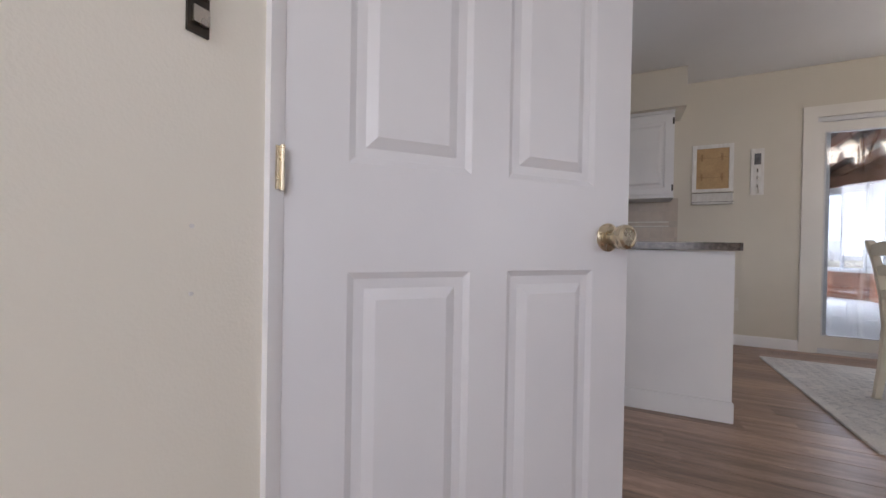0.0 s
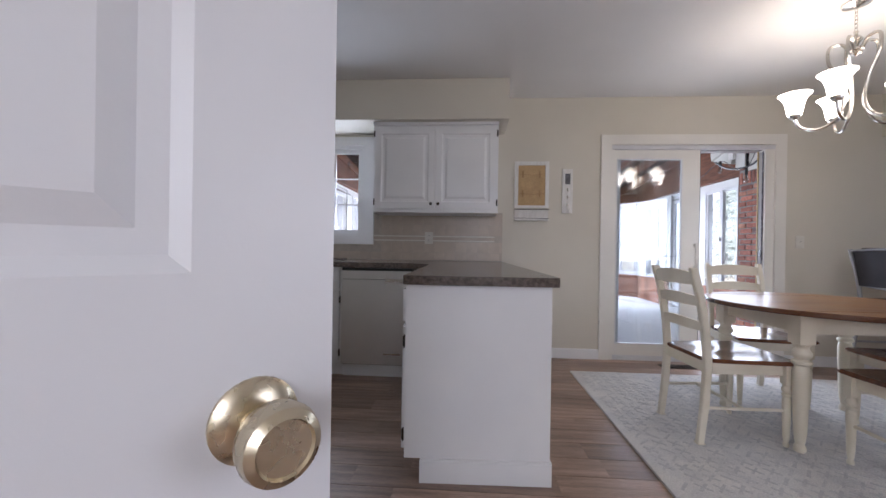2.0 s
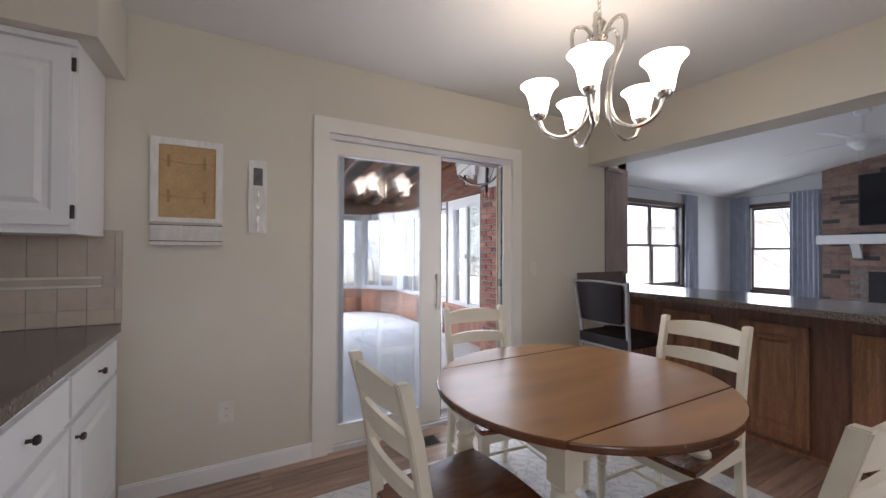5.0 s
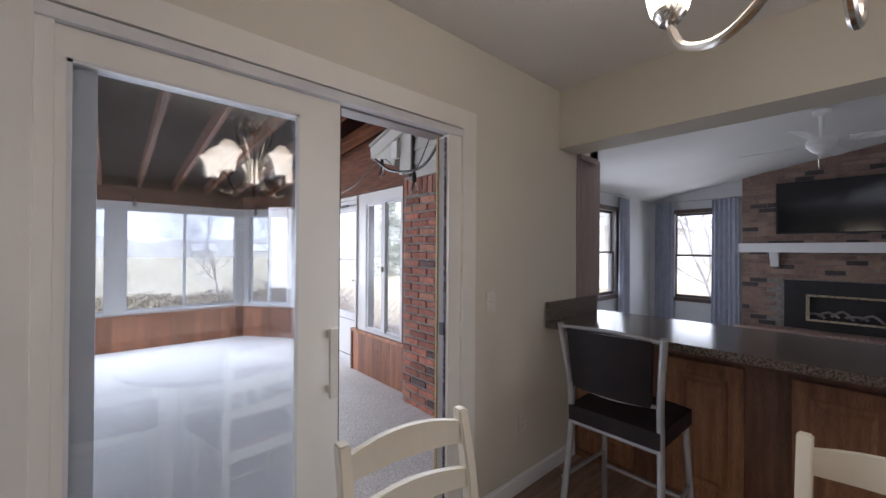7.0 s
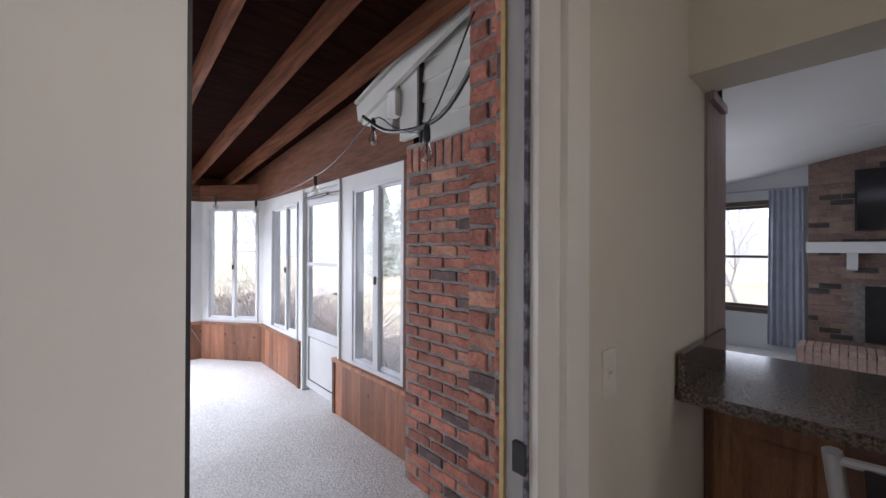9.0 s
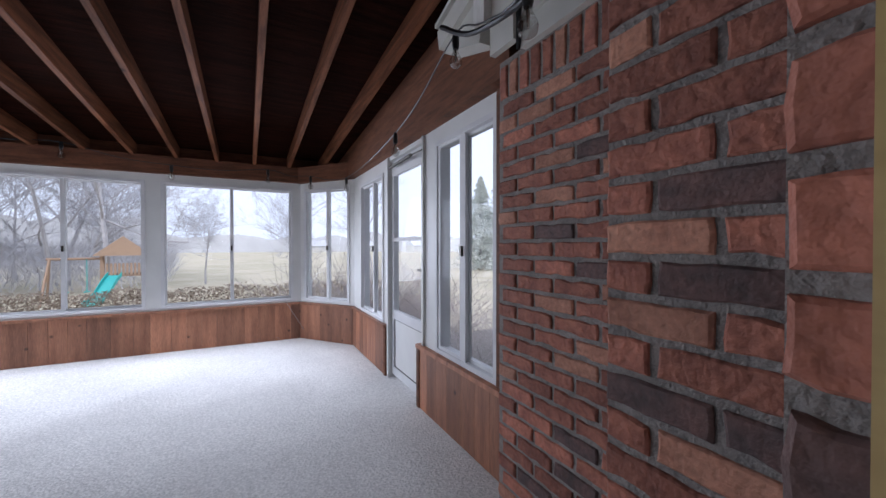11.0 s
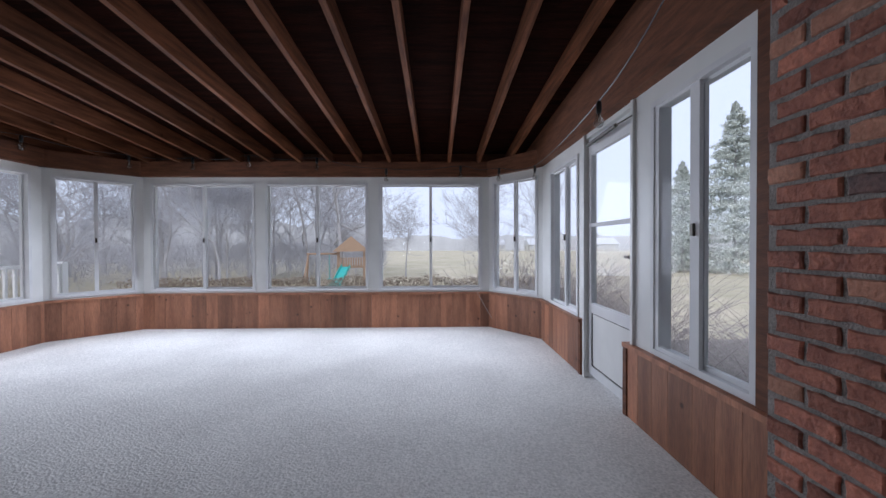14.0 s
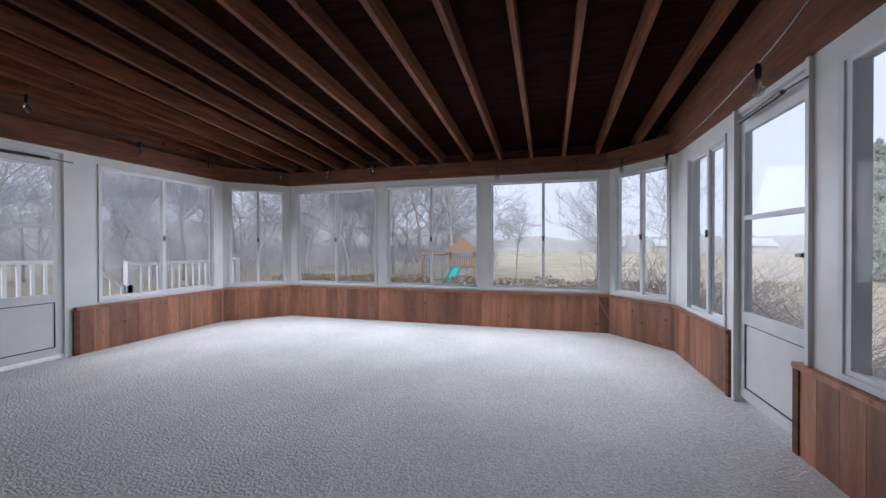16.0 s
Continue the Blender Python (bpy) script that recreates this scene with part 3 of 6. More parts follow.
for z in (0.891, 0.803):
    anchor = thing("wall_anchor", pose(-0.17, 0.503, z, 0, 0, 90), "small pale wall anchor stuck in the cream wall", "anchor", "wall anchors")
    bm = bmx()
    lathe(bm, [(0.0028, 0), (0.003, 0.0015), (0.0015, 0.002), (0.0, 0.001)], pose(0, 0, 0, 90, 0, 0), 10, False)
    part("plug", bm, M_WASH, anchor)


# ---- kitchen ----
def front(name, x0, x1, z0, z1, y, parent, raised=True, arch=False):
    """A cabinet door or drawer front on the plane y, facing -y."""
    bm = bmx()
    if raised:
        panelled(bm, x0, x1, z0, z1, y, y + 0.019, [(x0 + 0.055, x1 - 0.055, z0 + 0.055, z1 - 0.055)])
    else:
        box(bm, x0, x1, y, y + 0.019, z0, z1)
        soften(bm, 0.006, 2)
    return part(name, bm, M_WHITE, parent)


def knob(parent, x, y, z, m=None):
    bm = bmx()
    lathe(bm, [(0.006, 0), (0.005, 0.012), (0.012, 0.016), (0.014, 0.022), (0.011, 0.028), (0.0, 0.029)], Matrix.Translation((x, y, z)) @ pose(0, 0, 0, 90, 0, 0), 14, False)
    return part("knob", bm, M_DKMETAL, parent, "dark pewter knob", True)


def hinge(parent, x, y, z):
    bm = bmx()
    box(bm, x - 0.008, x + 0.008, y - 0.006, y, z - 0.028, z + 0.028)
    tube(bm, [(x, y - 0.006, z - 0.022), (x, y - 0.006, z + 0.022)], 0.005, 8)
    return part("hinge", bm, M_DKMETAL, parent, "dark exposed hinge")


def wall_cabinet(x0, x1, z0, z1, label, m=Matrix.Identity(4), crown=True, doors=2, yb=YB - 0.003):
    """A wall cabinet; fronts face -y in its own frame."""
    t = thing("wall_cabinet", m @ pose((x0 + x1) / 2, 0, z0), label, "cabinet", "white wall cabinets")
    w, h = (x1 - x0) / 2, z1 - z0
    bm = bmx()
    box(bm, -w, w, 4.19, yb, 0, h)
    box(bm, -w - 0.004, w + 0.004, 4.185, yb, -0.014, 0)
    part("body", soften(bm, 0.003), M_WHITE, t)
    if crown:
        bm = bmx()
        box(bm, -w, w, 4.162, 4.19, h - 0.024, h)
        part("cornice", soften(bm, 0.004), M_WHITE, t)
    step = (2 * w - 0.03) / doors
    for k in range(doors):
        a, b = -w + 0.012 + k * step + 0.004, -w + 0.012 + (k + 1) * step
        d = front("door", a, b, 0.02, h - 0.045, 4.168, t)
        inner = b - 0.03 if k % 2 == 0 else a + 0.03
        outer = a - 0.004 if k % 2 == 0 else b + 0.006
        knob(d, inner, 4.168, 0.06)
        for z in (0.075, h - 0.1):
            hinge(d, outer, 4.175, z)
    return t


wall_cabinet(-0.385, 0.72, 1.36, 2.14, "white double door wall cabinet over the tile backsplash")
wall_cabinet(-2.70, -1.82, 1.36, 2.14, "white double door wall cabinet beside the sink window")
corner = wall_cabinet(3.18, 4.1, 1.36, 2.14, "white wall cabinet on the side wall of the kitchen", pose(-7.3, 0, 0, 0, 0, 90) @ pose(0, 0, 0), yb=4.17 + 0.3)
corner.matrix_world = pose(XL + 4.475, 3.745, 1.36, 0, 0, 90)


def base_cabinet(x0, x1, label, drawer=True, doors=1, m=Matrix.Identity(4), knob_side=1):
    t = thing("base_cabinet", m @ pose((x0 + x1) / 2, 0, 0), label, "cabinet", "white base cabinets")
    w = (x1 - x0) / 2
    bm = bmx()
    box(bm, -w, w, 3.819, YB - 0.003, 0.095, 0.868)
    box(bm, -w, w, 3.874, YB - 0.003, 0.0, 0.095)
    part("body", soften(bm, 0.002), M_WHITE, t)
    step = (2 * w - 0.012) / doors
    for k in range(doors):
        a, b = -w + 0.006 + k * step + 0.008, -w + 0.006 + (k + 1) * step - 0.008
        if drawer:
            dr = front("drawer", a, b, 0.70, 0.845, 3.80, t, False)
            knob(dr, (a + b) / 2, 3.80, 0.775)
        d = front("door", a, b, 0.125, 0.675, 3.80, t)
        side = knob_side if doors == 1 else (1 if k == 0 else -1)
        knob(d, b - 0.03 if side > 0 else a + 0.03, 3.80, 0.635)
        for z in (0.19, 0.61):
            hinge(d, (a - 0.002) if side > 0 else (b + 0.002), 3.808, z)
    return t


base_cabinet(-2.263, -1.630, "white base cabinet with one drawer and one door")
base_cabinet(-1.625, -1.069, "white sink base cabinet with one drawer front and one door")
base_cabinet(-1.064, -0.535, "white sink base cabinet with one drawer front and one door", knob_side=-1)
bm = bmx()
box(bm, -2.25, -0.53, 3.862, 3.871, 0.0, 0.09)
setting("trim_toe_kick", bm, M_WHITE, "white toe kick board under the cabinets")
vent = thing("floor_vent", pose(-1.77, 3.858, 0.045), "dark metal heating grille in the toe kick", "vent")
bm = bmx()
box(bm, -0.13, 0.13, -0.004, 0, -0.028, 0.028)
for k in range(12):
    box(bm, -0.115 + k * 0.02, -0.105 + k * 0.02, -0.009, -0.004, -0.02, 0.02)
part("grille", bm, M_DKMETAL, vent)

dw = thing("dishwasher", pose(-0.238, 3.794, 0), "stainless steel dishwasher under the counter", "dishwasher")
bm = bmx()
box(bm, -0.285, 0.285, 0.02, 0.70, 0.1, 0.868)
part("body", bm, M_BLACK, dw)
bm = bmx()
box(bm, -0.287, 0.287, -0.005, 0.02, 0.11, 0.775)
part("door", soften(bm, 0.006), M_STEEL, dw)
bm = bmx()
box(bm, -0.287, 0.287, -0.008, 0.02, 0.78, 0.845)
part("control_panel", soften(bm, 0.006), M_STEEL, dw)
bm = bmx()
box(bm, -0.285, 0.285, -0.002, 0.02, 0.847, 0.866)
part("control_strip", bm, M_BLACK, dw, "black control strip")
bm = bmx()
box(bm, 0.06, 0.20, -0.016, -0.006, 0.755, 0.785)
part("handle", soften(bm, 0.004), M_NICKEL, dw)
bm = bmx()
box(bm, 0.05, 0.19, -0.0075, -0.005, 0.185, 0.20)
part("badge", bm, M_NICKEL, dw, "plain metal name badge")
bm = bmx()
box(bm, -0.285, 0.285, 0.05, 0.07, 0.0, 0.1)
part("kick_plate", bm, M_WHITE, dw)

rng = thing("kitchen_range", pose(-2.625, 3.80, 0), "stainless steel range at the end of the counter", "range")
bm = bmx()
box(bm, -0.35, 0.355, 0.0, 0.72, 0.06, 0.905)
part("body", soften(bm, 0.006), M_STEEL, rng)
bm = bmx()
box(bm, -0.33, 0.33, -0.02, 0.0, 0.2, 0.72)
part("oven_door", soften(bm, 0.005), M_STEEL, rng)
bm = bmx()
tube(bm, [(-0.3, -0.05, 0.76), (0.3, -0.05, 0.76)], 0.011, 10)
part("handle", bm, M_NICKEL, rng)

# peninsula
pen = thing("peninsula_cabinet", pose(0.53, 2.545, 0, 0, 0, 1.9) @ pose(0, -2.545, 0), "white peninsula base cabinet with a plain end panel", "cabinet")
bm = bmx()
box(bm, -0.335, 0.305, 2.545, YB - 0.003, 0.1, 0.868)
box(bm, -0.265, 0.28, 2.56, YB - 0.003, 0.0, 0.1)
part("body", soften(bm, 0.003), M_WHITE, pen)
bm = bmx()
box(bm, -0.265, 0.312, 2.528, 2.545, 0.0, 0.095)
box(bm, -0.262, 0.309, 2.532, 2.545, 0.095, 0.103)
box(bm, 0.305, 0.316, 2.545, 4.52, 0.0, 0.095)
part("base_trim", soften(bm, 0.004), M_WHITE, pen)
bm = bmx()
box(bm, -0.335, 0.305, 2.537, 2.545, 0.105, 0.868)
part("end_panel", soften(bm, 0.002), M_WHITE, pen)
for a, b in ((3.15, 3.80), (3.83, 4.47)):
    dr = front("drawer", a, b, 0.70, 0.845, 0, pen, False)
    dr.matrix_local = pose(0.324, 0, 0, 0, 0, 90)
    kn = knob(dr, (a + b) / 2, 0, 0.775)
    d = front("door", a, b, 0.125, 0.675, 0, pen)
    d.matrix_local = pose(0.324, 0, 0, 0, 0, 90)
    knob(d, a + 0.04, 0, 0.62)
for a, b in ((2.58, 3.15),):
    d = front("drawer", -b, -a, 0.70, 0.845, 0, pen, False)
    d.matrix_local = pose(-0.354, 0, 0, 0, 0, -90)
    d = front("door", -b, -a, 0.125, 0.675, 0, pen)
    d.matrix_local = pose(-0.354, 0, 0, 0, 0, -90)
    for z in (0.19, 0.61):
        hinge(d, -a + 0.004, 0.012, z)

# worktop with a rounded inner corner
bm = bmx()
outline = [(-2.265, 3.768), (0.0, 3.768), (0.10, 3.738), (0.165, 3.665), (0.185, 3.57), (0.185, 2.502), (0.845, 2.502), (0.86, 2.517), (0.792, YB - 0.002), (-2.265, YB - 0.002)]
prism(bm, outline, 0.872, 0.912)
top = tagged(part("worktop", soften(bm, 0.008, 3), M_GRANITE), "dark brown speckled stone look worktop on the cabinets", "worktop")

# sink and tap
sink = thing("sink", pose(-1.12, 4.2, 0.913), "dark composite kitchen sink set in the worktop", "sink")
bm = bmx()
for a, b, c, d in ((-0.42, 0.42, -0.25, -0.215), (-0.42, 0.42, 0.185, 0.25), (-0.42, -0.385, -0.215, 0.185), (0.385, 0.42, -0.215, 0.185)):
    box(bm, a, b, c, d, 0, 0.009)
part("rim", soften(bm, 0.004), M_GRANITE, sink)
bm = bmx()
box(bm, -0.385, 0.385, -0.215, 0.185, 0.0, 0.003)
part("basin", bm, M_BLACK, sink, "dark basin")
tap = thing("kitchen_tap", pose(-1.105, 4.40, 0.923), "satin nickel gooseneck kitchen tap on the sink rim", "tap")
bm = bmx()
lathe(bm, [(0.028, 0), (0.028, 0.01), (0.018, 0.03), (0.014, 0.06), (0.0, 0.06)], None, 16, True)
part("base", bm, M_NICKEL, tap, "", True)
bm = bmx()
tube(bm, curve_points([(0, 0, 0.05), (0, 0, 0.2), (0, 0, 0.27), (-0.02, -0.02, 0.325), (-0.06, -0.05, 0.34), (-0.10, -0.09, 0.32), (-0.115, -0.10, 0.275)], 6), 0.011, 12)
lathe(bm, [(0.013, 0.0), (0.018, 0.01), (0.015, 0.06), (0.0, 0.06)], pose(-0.117, -0.102, 0.225, 4, 0, 0), 14)
part("spout", bm, M_NICKEL, tap, "", True)
for x, h in ((0.115, 0.13), (0.225, 0.12)):
    bm = bmx()
    lathe(bm, [(0.02, 0), (0.02, 0.008), (0.013, 0.02), (0.012, h - 0.03), (0.016, h - 0.02), (0.014, h), (0.0, h)], pose(x, 0.01, 0), 14)
    tube(bm, [(x, 0.01, h - 0.01), (x - 0.02, -0.02, h + 0.008), (x - 0.045, -0.05, h + 0.005)], 0.007, 8)
    part("side_valve", bm, M_NICKEL, tap, "", True)
bm = bmx()
lathe(bm, [(0.016, 0), (0.016, 0.01), (0.009, 0.02), (0.008, 0.045), (0.012, 0.05), (0.0, 0.055)], pose(-0.39, 0.01, 0), 12)
part("soap_pump", bm, M_NICKEL, tap, "", True)

# recessed lamp, dark, in the soffit
can = thing("recessed_light", pose(-1.14, 4.30, 2.14), "unlit black recessed downlight in the soffit", "lamp")
bm = bmx()
lathe(bm, [(0.062, 0.0), (0.072, -0.003), (0.074, 0.0), (0.062, 0.0005)], None, 28, False)
part("ring", bm, M_WHITE, can, "", True)
bm = bmx()
lathe(bm, [(0.068, -0.002), (0.066, -0.0045), (0.0, -0.005)], None, 28, False)
part("baffle", bm, M_BLACK, can)


def plate(x, z, holes, label, m=None, w=0.036, h=0.058):
    t = thing("wall_plate", m or pose(x, YB, z), label, "outlet", "switches and outlets")
    bm = bmx()
    box(bm, -w, w, -0.006, 0, -h, h)
    part("cover", soften(bm, 0.003), M_PLASTIC, t)
    for dz in holes:
        bm = bmx()
        box(bm, -0.014, 0.014, -0.009, -0.006, dz - 0.014, dz + 0.014)
        part("socket", soften(bm, 0.002), M_PLASTIC, t)
        bm = bmx()
        for sx in (-0.006, 0.004):
            box(bm, sx, sx + 0.002, -0.0095, -0.009, dz - 0.003, dz + 0.006)
        part("slot", bm, M_BLACK, t)
    return t


plate(1.255, 0.375, (-0.02, 0.02), "ivory wall outlet above the baseboard")
plate(3.51, 1.14, (0.0,), "ivory light switch plate beside the sliding door")
plate(3.80, 0.40, (-0.02, 0.02), "ivory wall outlet beside the bar")
plate(0.085, 1.13, (-0.02, 0.02), "ivory outlet set in the tile backsplash", pose(0.085, YB - 0.012, 1.13), 0.04)
plate(-1.95, 1.13, (-0.02, 0.02), "ivory outlet set in the tile backsplash", pose(-1.95, YB - 0.012, 1.13), 0.036)
plate(-2.9, 1.13, (-0.02, 0.02), "ivory outlet set in the tile backsplash", pose(-2.9, YB - 0.012, 1.13), 0.05)

# floor register by the sliding door
reg = thing("floor_register", pose(2.36, 4.38, 0), "brown metal floor register beside the sliding door", "vent")
bm = bmx()
box(bm, -0.15, 0.15, -0.055, 0.055, 0, 0.004)
for k in range(14):
    box(bm, -0.135 + k * 0.02, -0.125 + k * 0.02, -0.045, 0.045, 0.004, 0.007)
part("grille", bm, M_DKMETAL, reg)

# memo board with clothespins
memo = thing("memo_board", pose(1.067, YB, 1.31), "white framed kraft memo board with clothespins on strings", "board")
bm = bmx()
for a, b, c, d in ((-0.162, -0.128, 0.12, 0.565), (0.128, 0.162, 0.12, 0.565), (-0.128, 0.128, 0.53, 0.565), (-0.128, 0.128, 0.12, 0.145)):
    box(bm, a, b, -0.022, 0, c, d)
part("frame", soften(bm, 0.003), M_WASH, memo, "whitewashed frame")
bm = bmx()
box(bm, -0.128, 0.128, -0.010, 0, 0.145, 0.53)
part("panel", bm, M_CORK, memo)
for k, z in enumerate((0.44, 0.255)):
    bm = bmx()
    tube(bm, curve_points([(-0.128, -0.013, z + 0.01), (0, -0.014, z - 0.004), (0.128, -0.013, z + 0.008)], 4), 0.0015, 5)
    part("string", bm, M_PEG, memo)
    for x in (-0.085, 0.075):
        bm = bmx()
        box(bm, x - 0.006, x + 0.006, -0.022, -0.012, z - 0.03, z + 0.035)
        box(bm, x - 0.012, x + 0.012, -0.024, -0.012, z + 0.0, z + 0.006)
        part("clothespin", soften(bm, 0.002), M_PEG, memo)
bm = bmx()
box(bm, -0.16, 0.16, -0.04, 0, 0.0, 0.012)
box(bm, -0.16, 0.16, -0.012, 0, 0.0, 0.105)
part("letter_tray", soften(bm, 0.002), M_WASH, memo)
for k in range(5):
    bm = bmx()
    z = 0.02 + k * 0.021
    tube(bm, [(-0.16, -0.012, z), (-0.16, -0.045, z), (0.16, -0.045, z), (0.16, -0.012, z)], 0.002, 5)
    part("wire", bm, M_DKMETAL if k in (0, 4) else M_WASH, memo)

# key rack
keys = thing("key_rack", pose(1.405, YB, 1.385), "whitewashed key rack with a dark chalk panel and hooks", "key rack")
bm = bmx()
box(bm, -0.048, 0.048, -0.014, 0, 0, 0.42)
part("board", soften(bm, 0.003), M_WASH, keys)
bm = bmx()
box(bm, -0.024, 0.024, -0.018, -0.014, 0.275, 0.375)
part("chalk_panel", bm, material("grey slate board", (0.10, 0.10, 0.105), (0.16, 0.16, 0.165), 25, 0.7), keys)
for z in (0.215, 0.145, 0.07):
    bm = bmx()
    tube(bm, curve_points([(0, -0.014, z + 0.02), (0, -0.032, z + 0.012), (0, -0.036, z - 0.008), (0, -0.024, z - 0.014)], 4), 0.003, 6)
    box(bm, -0.006, 0.006, -0.017, -0.014, z - 0.004, z + 0.024)
    part("hook", bm, M_NICKEL, keys)
bm = bmx()
tube(bm, [(0, -0.032, 0.06), (0.004, -0.033, 0.03), (0.0, -0.033, 0.012)], 0.005, 6)
part("key", bm, M_NICKEL, keys)

# kitchen ceiling fan
fan = thing("ceiling_fan", pose(-1.265, 2.90, 2.30), "white kitchen ceiling fan at rest with pull chains", "fan")


def fan_parts(fan, blades, r0, r1, mat, drop=0.19, start=0.0):
    bm = bmx()
    lathe(bm, [(0.0, drop - 0.002), (0.07, drop - 0.002), (0.065, drop - 0.04), (0.02, drop - 0.06), (0.016, 0.06), (0.09, 0.05), (0.115, 0.02), (0.115, -0.03), (0.08, -0.07), (0.05, -0.10), (0.0, -0.105)], None, 28, False)
    part("motor", bm, mat, fan, "", True)
    for k in range(blades):
        a = start + k * 360 / blades
        bm = bmx()
        prism(bm, [(r0, -0.05), (r1 - 0.05, -0.068), (r1 - 0.01, -0.05), (r1, 0.0), (r1 - 0.01, 0.05), (r1 - 0.05, 0.068), (r0, 0.05)], -0.004, 0.004, pose(0, 0, 0, 0, 0, a) @ pose(0, 0, 0, -14, 0, 0))
        part("blade", bm, mat, fan)
        bm = bmx()
        box(bm, 0.09, r0 + 0.06, -0.018, 0.018, -0.009, -0.004, pose(0, 0, 0, 0, 0, a) @ pose(0, 0, 0, -14, 0, 0))
        part("blade_arm", bm, mat, fan)
    for x in (0.03, -0.025):
        bm = bmx()
        tube(bm, [(x, 0.02, -0.10), (x, 0.02, -0.22)], 0.0015, 5)
        lathe(bm, [(0.0, -0.25), (0.006, -0.245), (0.005, -0.225), (0.0, -0.22)], pose(x, 0.02, 0), 8, False)
        part("pull_chain", bm, M_NICKEL, fan)


fan_parts(fan, 4, 0.2, 0.66, M_WHITE, 0.19, 54.8)


# ---- dining corner ----
bm = bmx()
prism(bm, [(1.345, 2.50), (3.75, 2.46), (3.75, 4.13), (1.345, 4.12)], 0.0, 0.012)
rug = tagged(part("rug", soften(bm, 0.003), M_RUG), "ivory area rug with a faded grey lattice under the dining table", "rug")
bm = bmx()
random.seed(5)
for i in range(30):
    for j in range(21):
        x, y = 1.42 + i * 0.08, 2.58 + j * 0.075
        if x > 3.7 or y > 4.08:
            continue
        for s in (1, -1):
            if random.random() < 0.72:
                w = 0.009 + random.random() * 0.006
                box(bm, -0.036, 0.036, -w / 2, w / 2, 0.0121, 0.0135, pose(x, y, 0, 0, 0, 45 * s + random.uniform(-4, 4)))
pat = part("lattice_pattern", bm, M_RUGP, rug)
pat["kind"] = "stuff"

TURNED = [(0.021, 0.0), (0.026, 0.01), (0.024, 0.03), (0.018, 0.04), (0.022, 0.055), (0.027, 0.10), (0.034, 0.30), (0.036, 0.40), (0.030, 0.435), (0.040, 0.445), (0.040, 0.458), (0.027, 0.468), (0.041, 0.485), (0.043, 0.50), (0.030, 0.52), (0.030, 0.53), (0.041, 0.545)]


def turned_leg(bm, x, y, z, h, k, block, bh):
    """A turned leg with a square block at its top."""
    f = (h - bh) / 0.545
    lathe(bm, [(r * k, zz * f) for r, zz in TURNED], pose(x, y, z), 16)
    box(bm, x - block, x + block, y - block, y + block, z + h - bh, z + h)


table = thing("dining_table", pose(2.565, 3.22, 0.012, 0, 0, 0), "oval drop leaf table, brown wood top, cream turned legs", "table")
bm = bmx()
RX, RY = 0.60, 0.56
N = 72
ell = [(RX * math.cos(2 * math.pi * i / N), RY * math.sin(2 * math.pi * i / N)) for i in range(N)]


def lens_part(lo, hi):
    pts = []
    for i in range(N):
        x, y = ell[i]
        if lo <= y <= hi:
            pts.append((x, y))
    for y in (lo, hi):
        if abs(y) < RY:
            xx = RX * math.sqrt(1 - (y / RY) ** 2)
            pts += [(xx, y), (-xx, y)]
    cx, cy = 0, (max(lo, -RY) + min(hi, RY)) / 2
    return sorted(set(pts), key=lambda p: math.atan2(p[1] - cy, p[0] - cx))


for lo, hi, nm in ((-0.3665, 0.3665, "tabletop"), (0.367, 1.0, "drop_leaf"), (-1.0, -0.367, "drop_leaf")):
    bm = bmx()
    prism(bm, lens_part(lo, hi), 0.71, 0.738)
    o = part(nm, bm, M_TABLE, table)
    o.data.materials.append(M_TABLEEDGE)
    for f in o.data.polygons:
        f.material_index = 1 if abs(f.normal.z) < 0.8 else 0
    o.matrix_local = pose(0, 0, 0, 0, 0, 0)
    mod = o.modifiers.new("edge", "BEVEL")
    mod.width, mod.segments, mod.limit_method, mod.angle_limit = 0.007, 3, "ANGLE", radians(60)
for sx in (-1, 1):
    for sy in (-1, 1):
        bm = bmx()
        turned_leg(bm, sx * 0.375, sy * 0.285, 0, 0.708, 1.02, 0.038, 0.15)
        part("leg", soften(bm, 0.003, 1), M_CREAMP, table, "", True)
bm = bmx()
for sy in (-1, 1):
    box(bm, -0.337, 0.337, sy * 0.285 - 0.011, sy * 0.285 + 0.011, 0.61, 0.708)
for sx in (-1, 1):
    box(bm, sx * 0.375 - 0.011, sx * 0.375 + 0.011, -0.247, 0.247, 0.61, 0.708)
part("apron", soften(bm, 0.002), M_CREAMP, table)


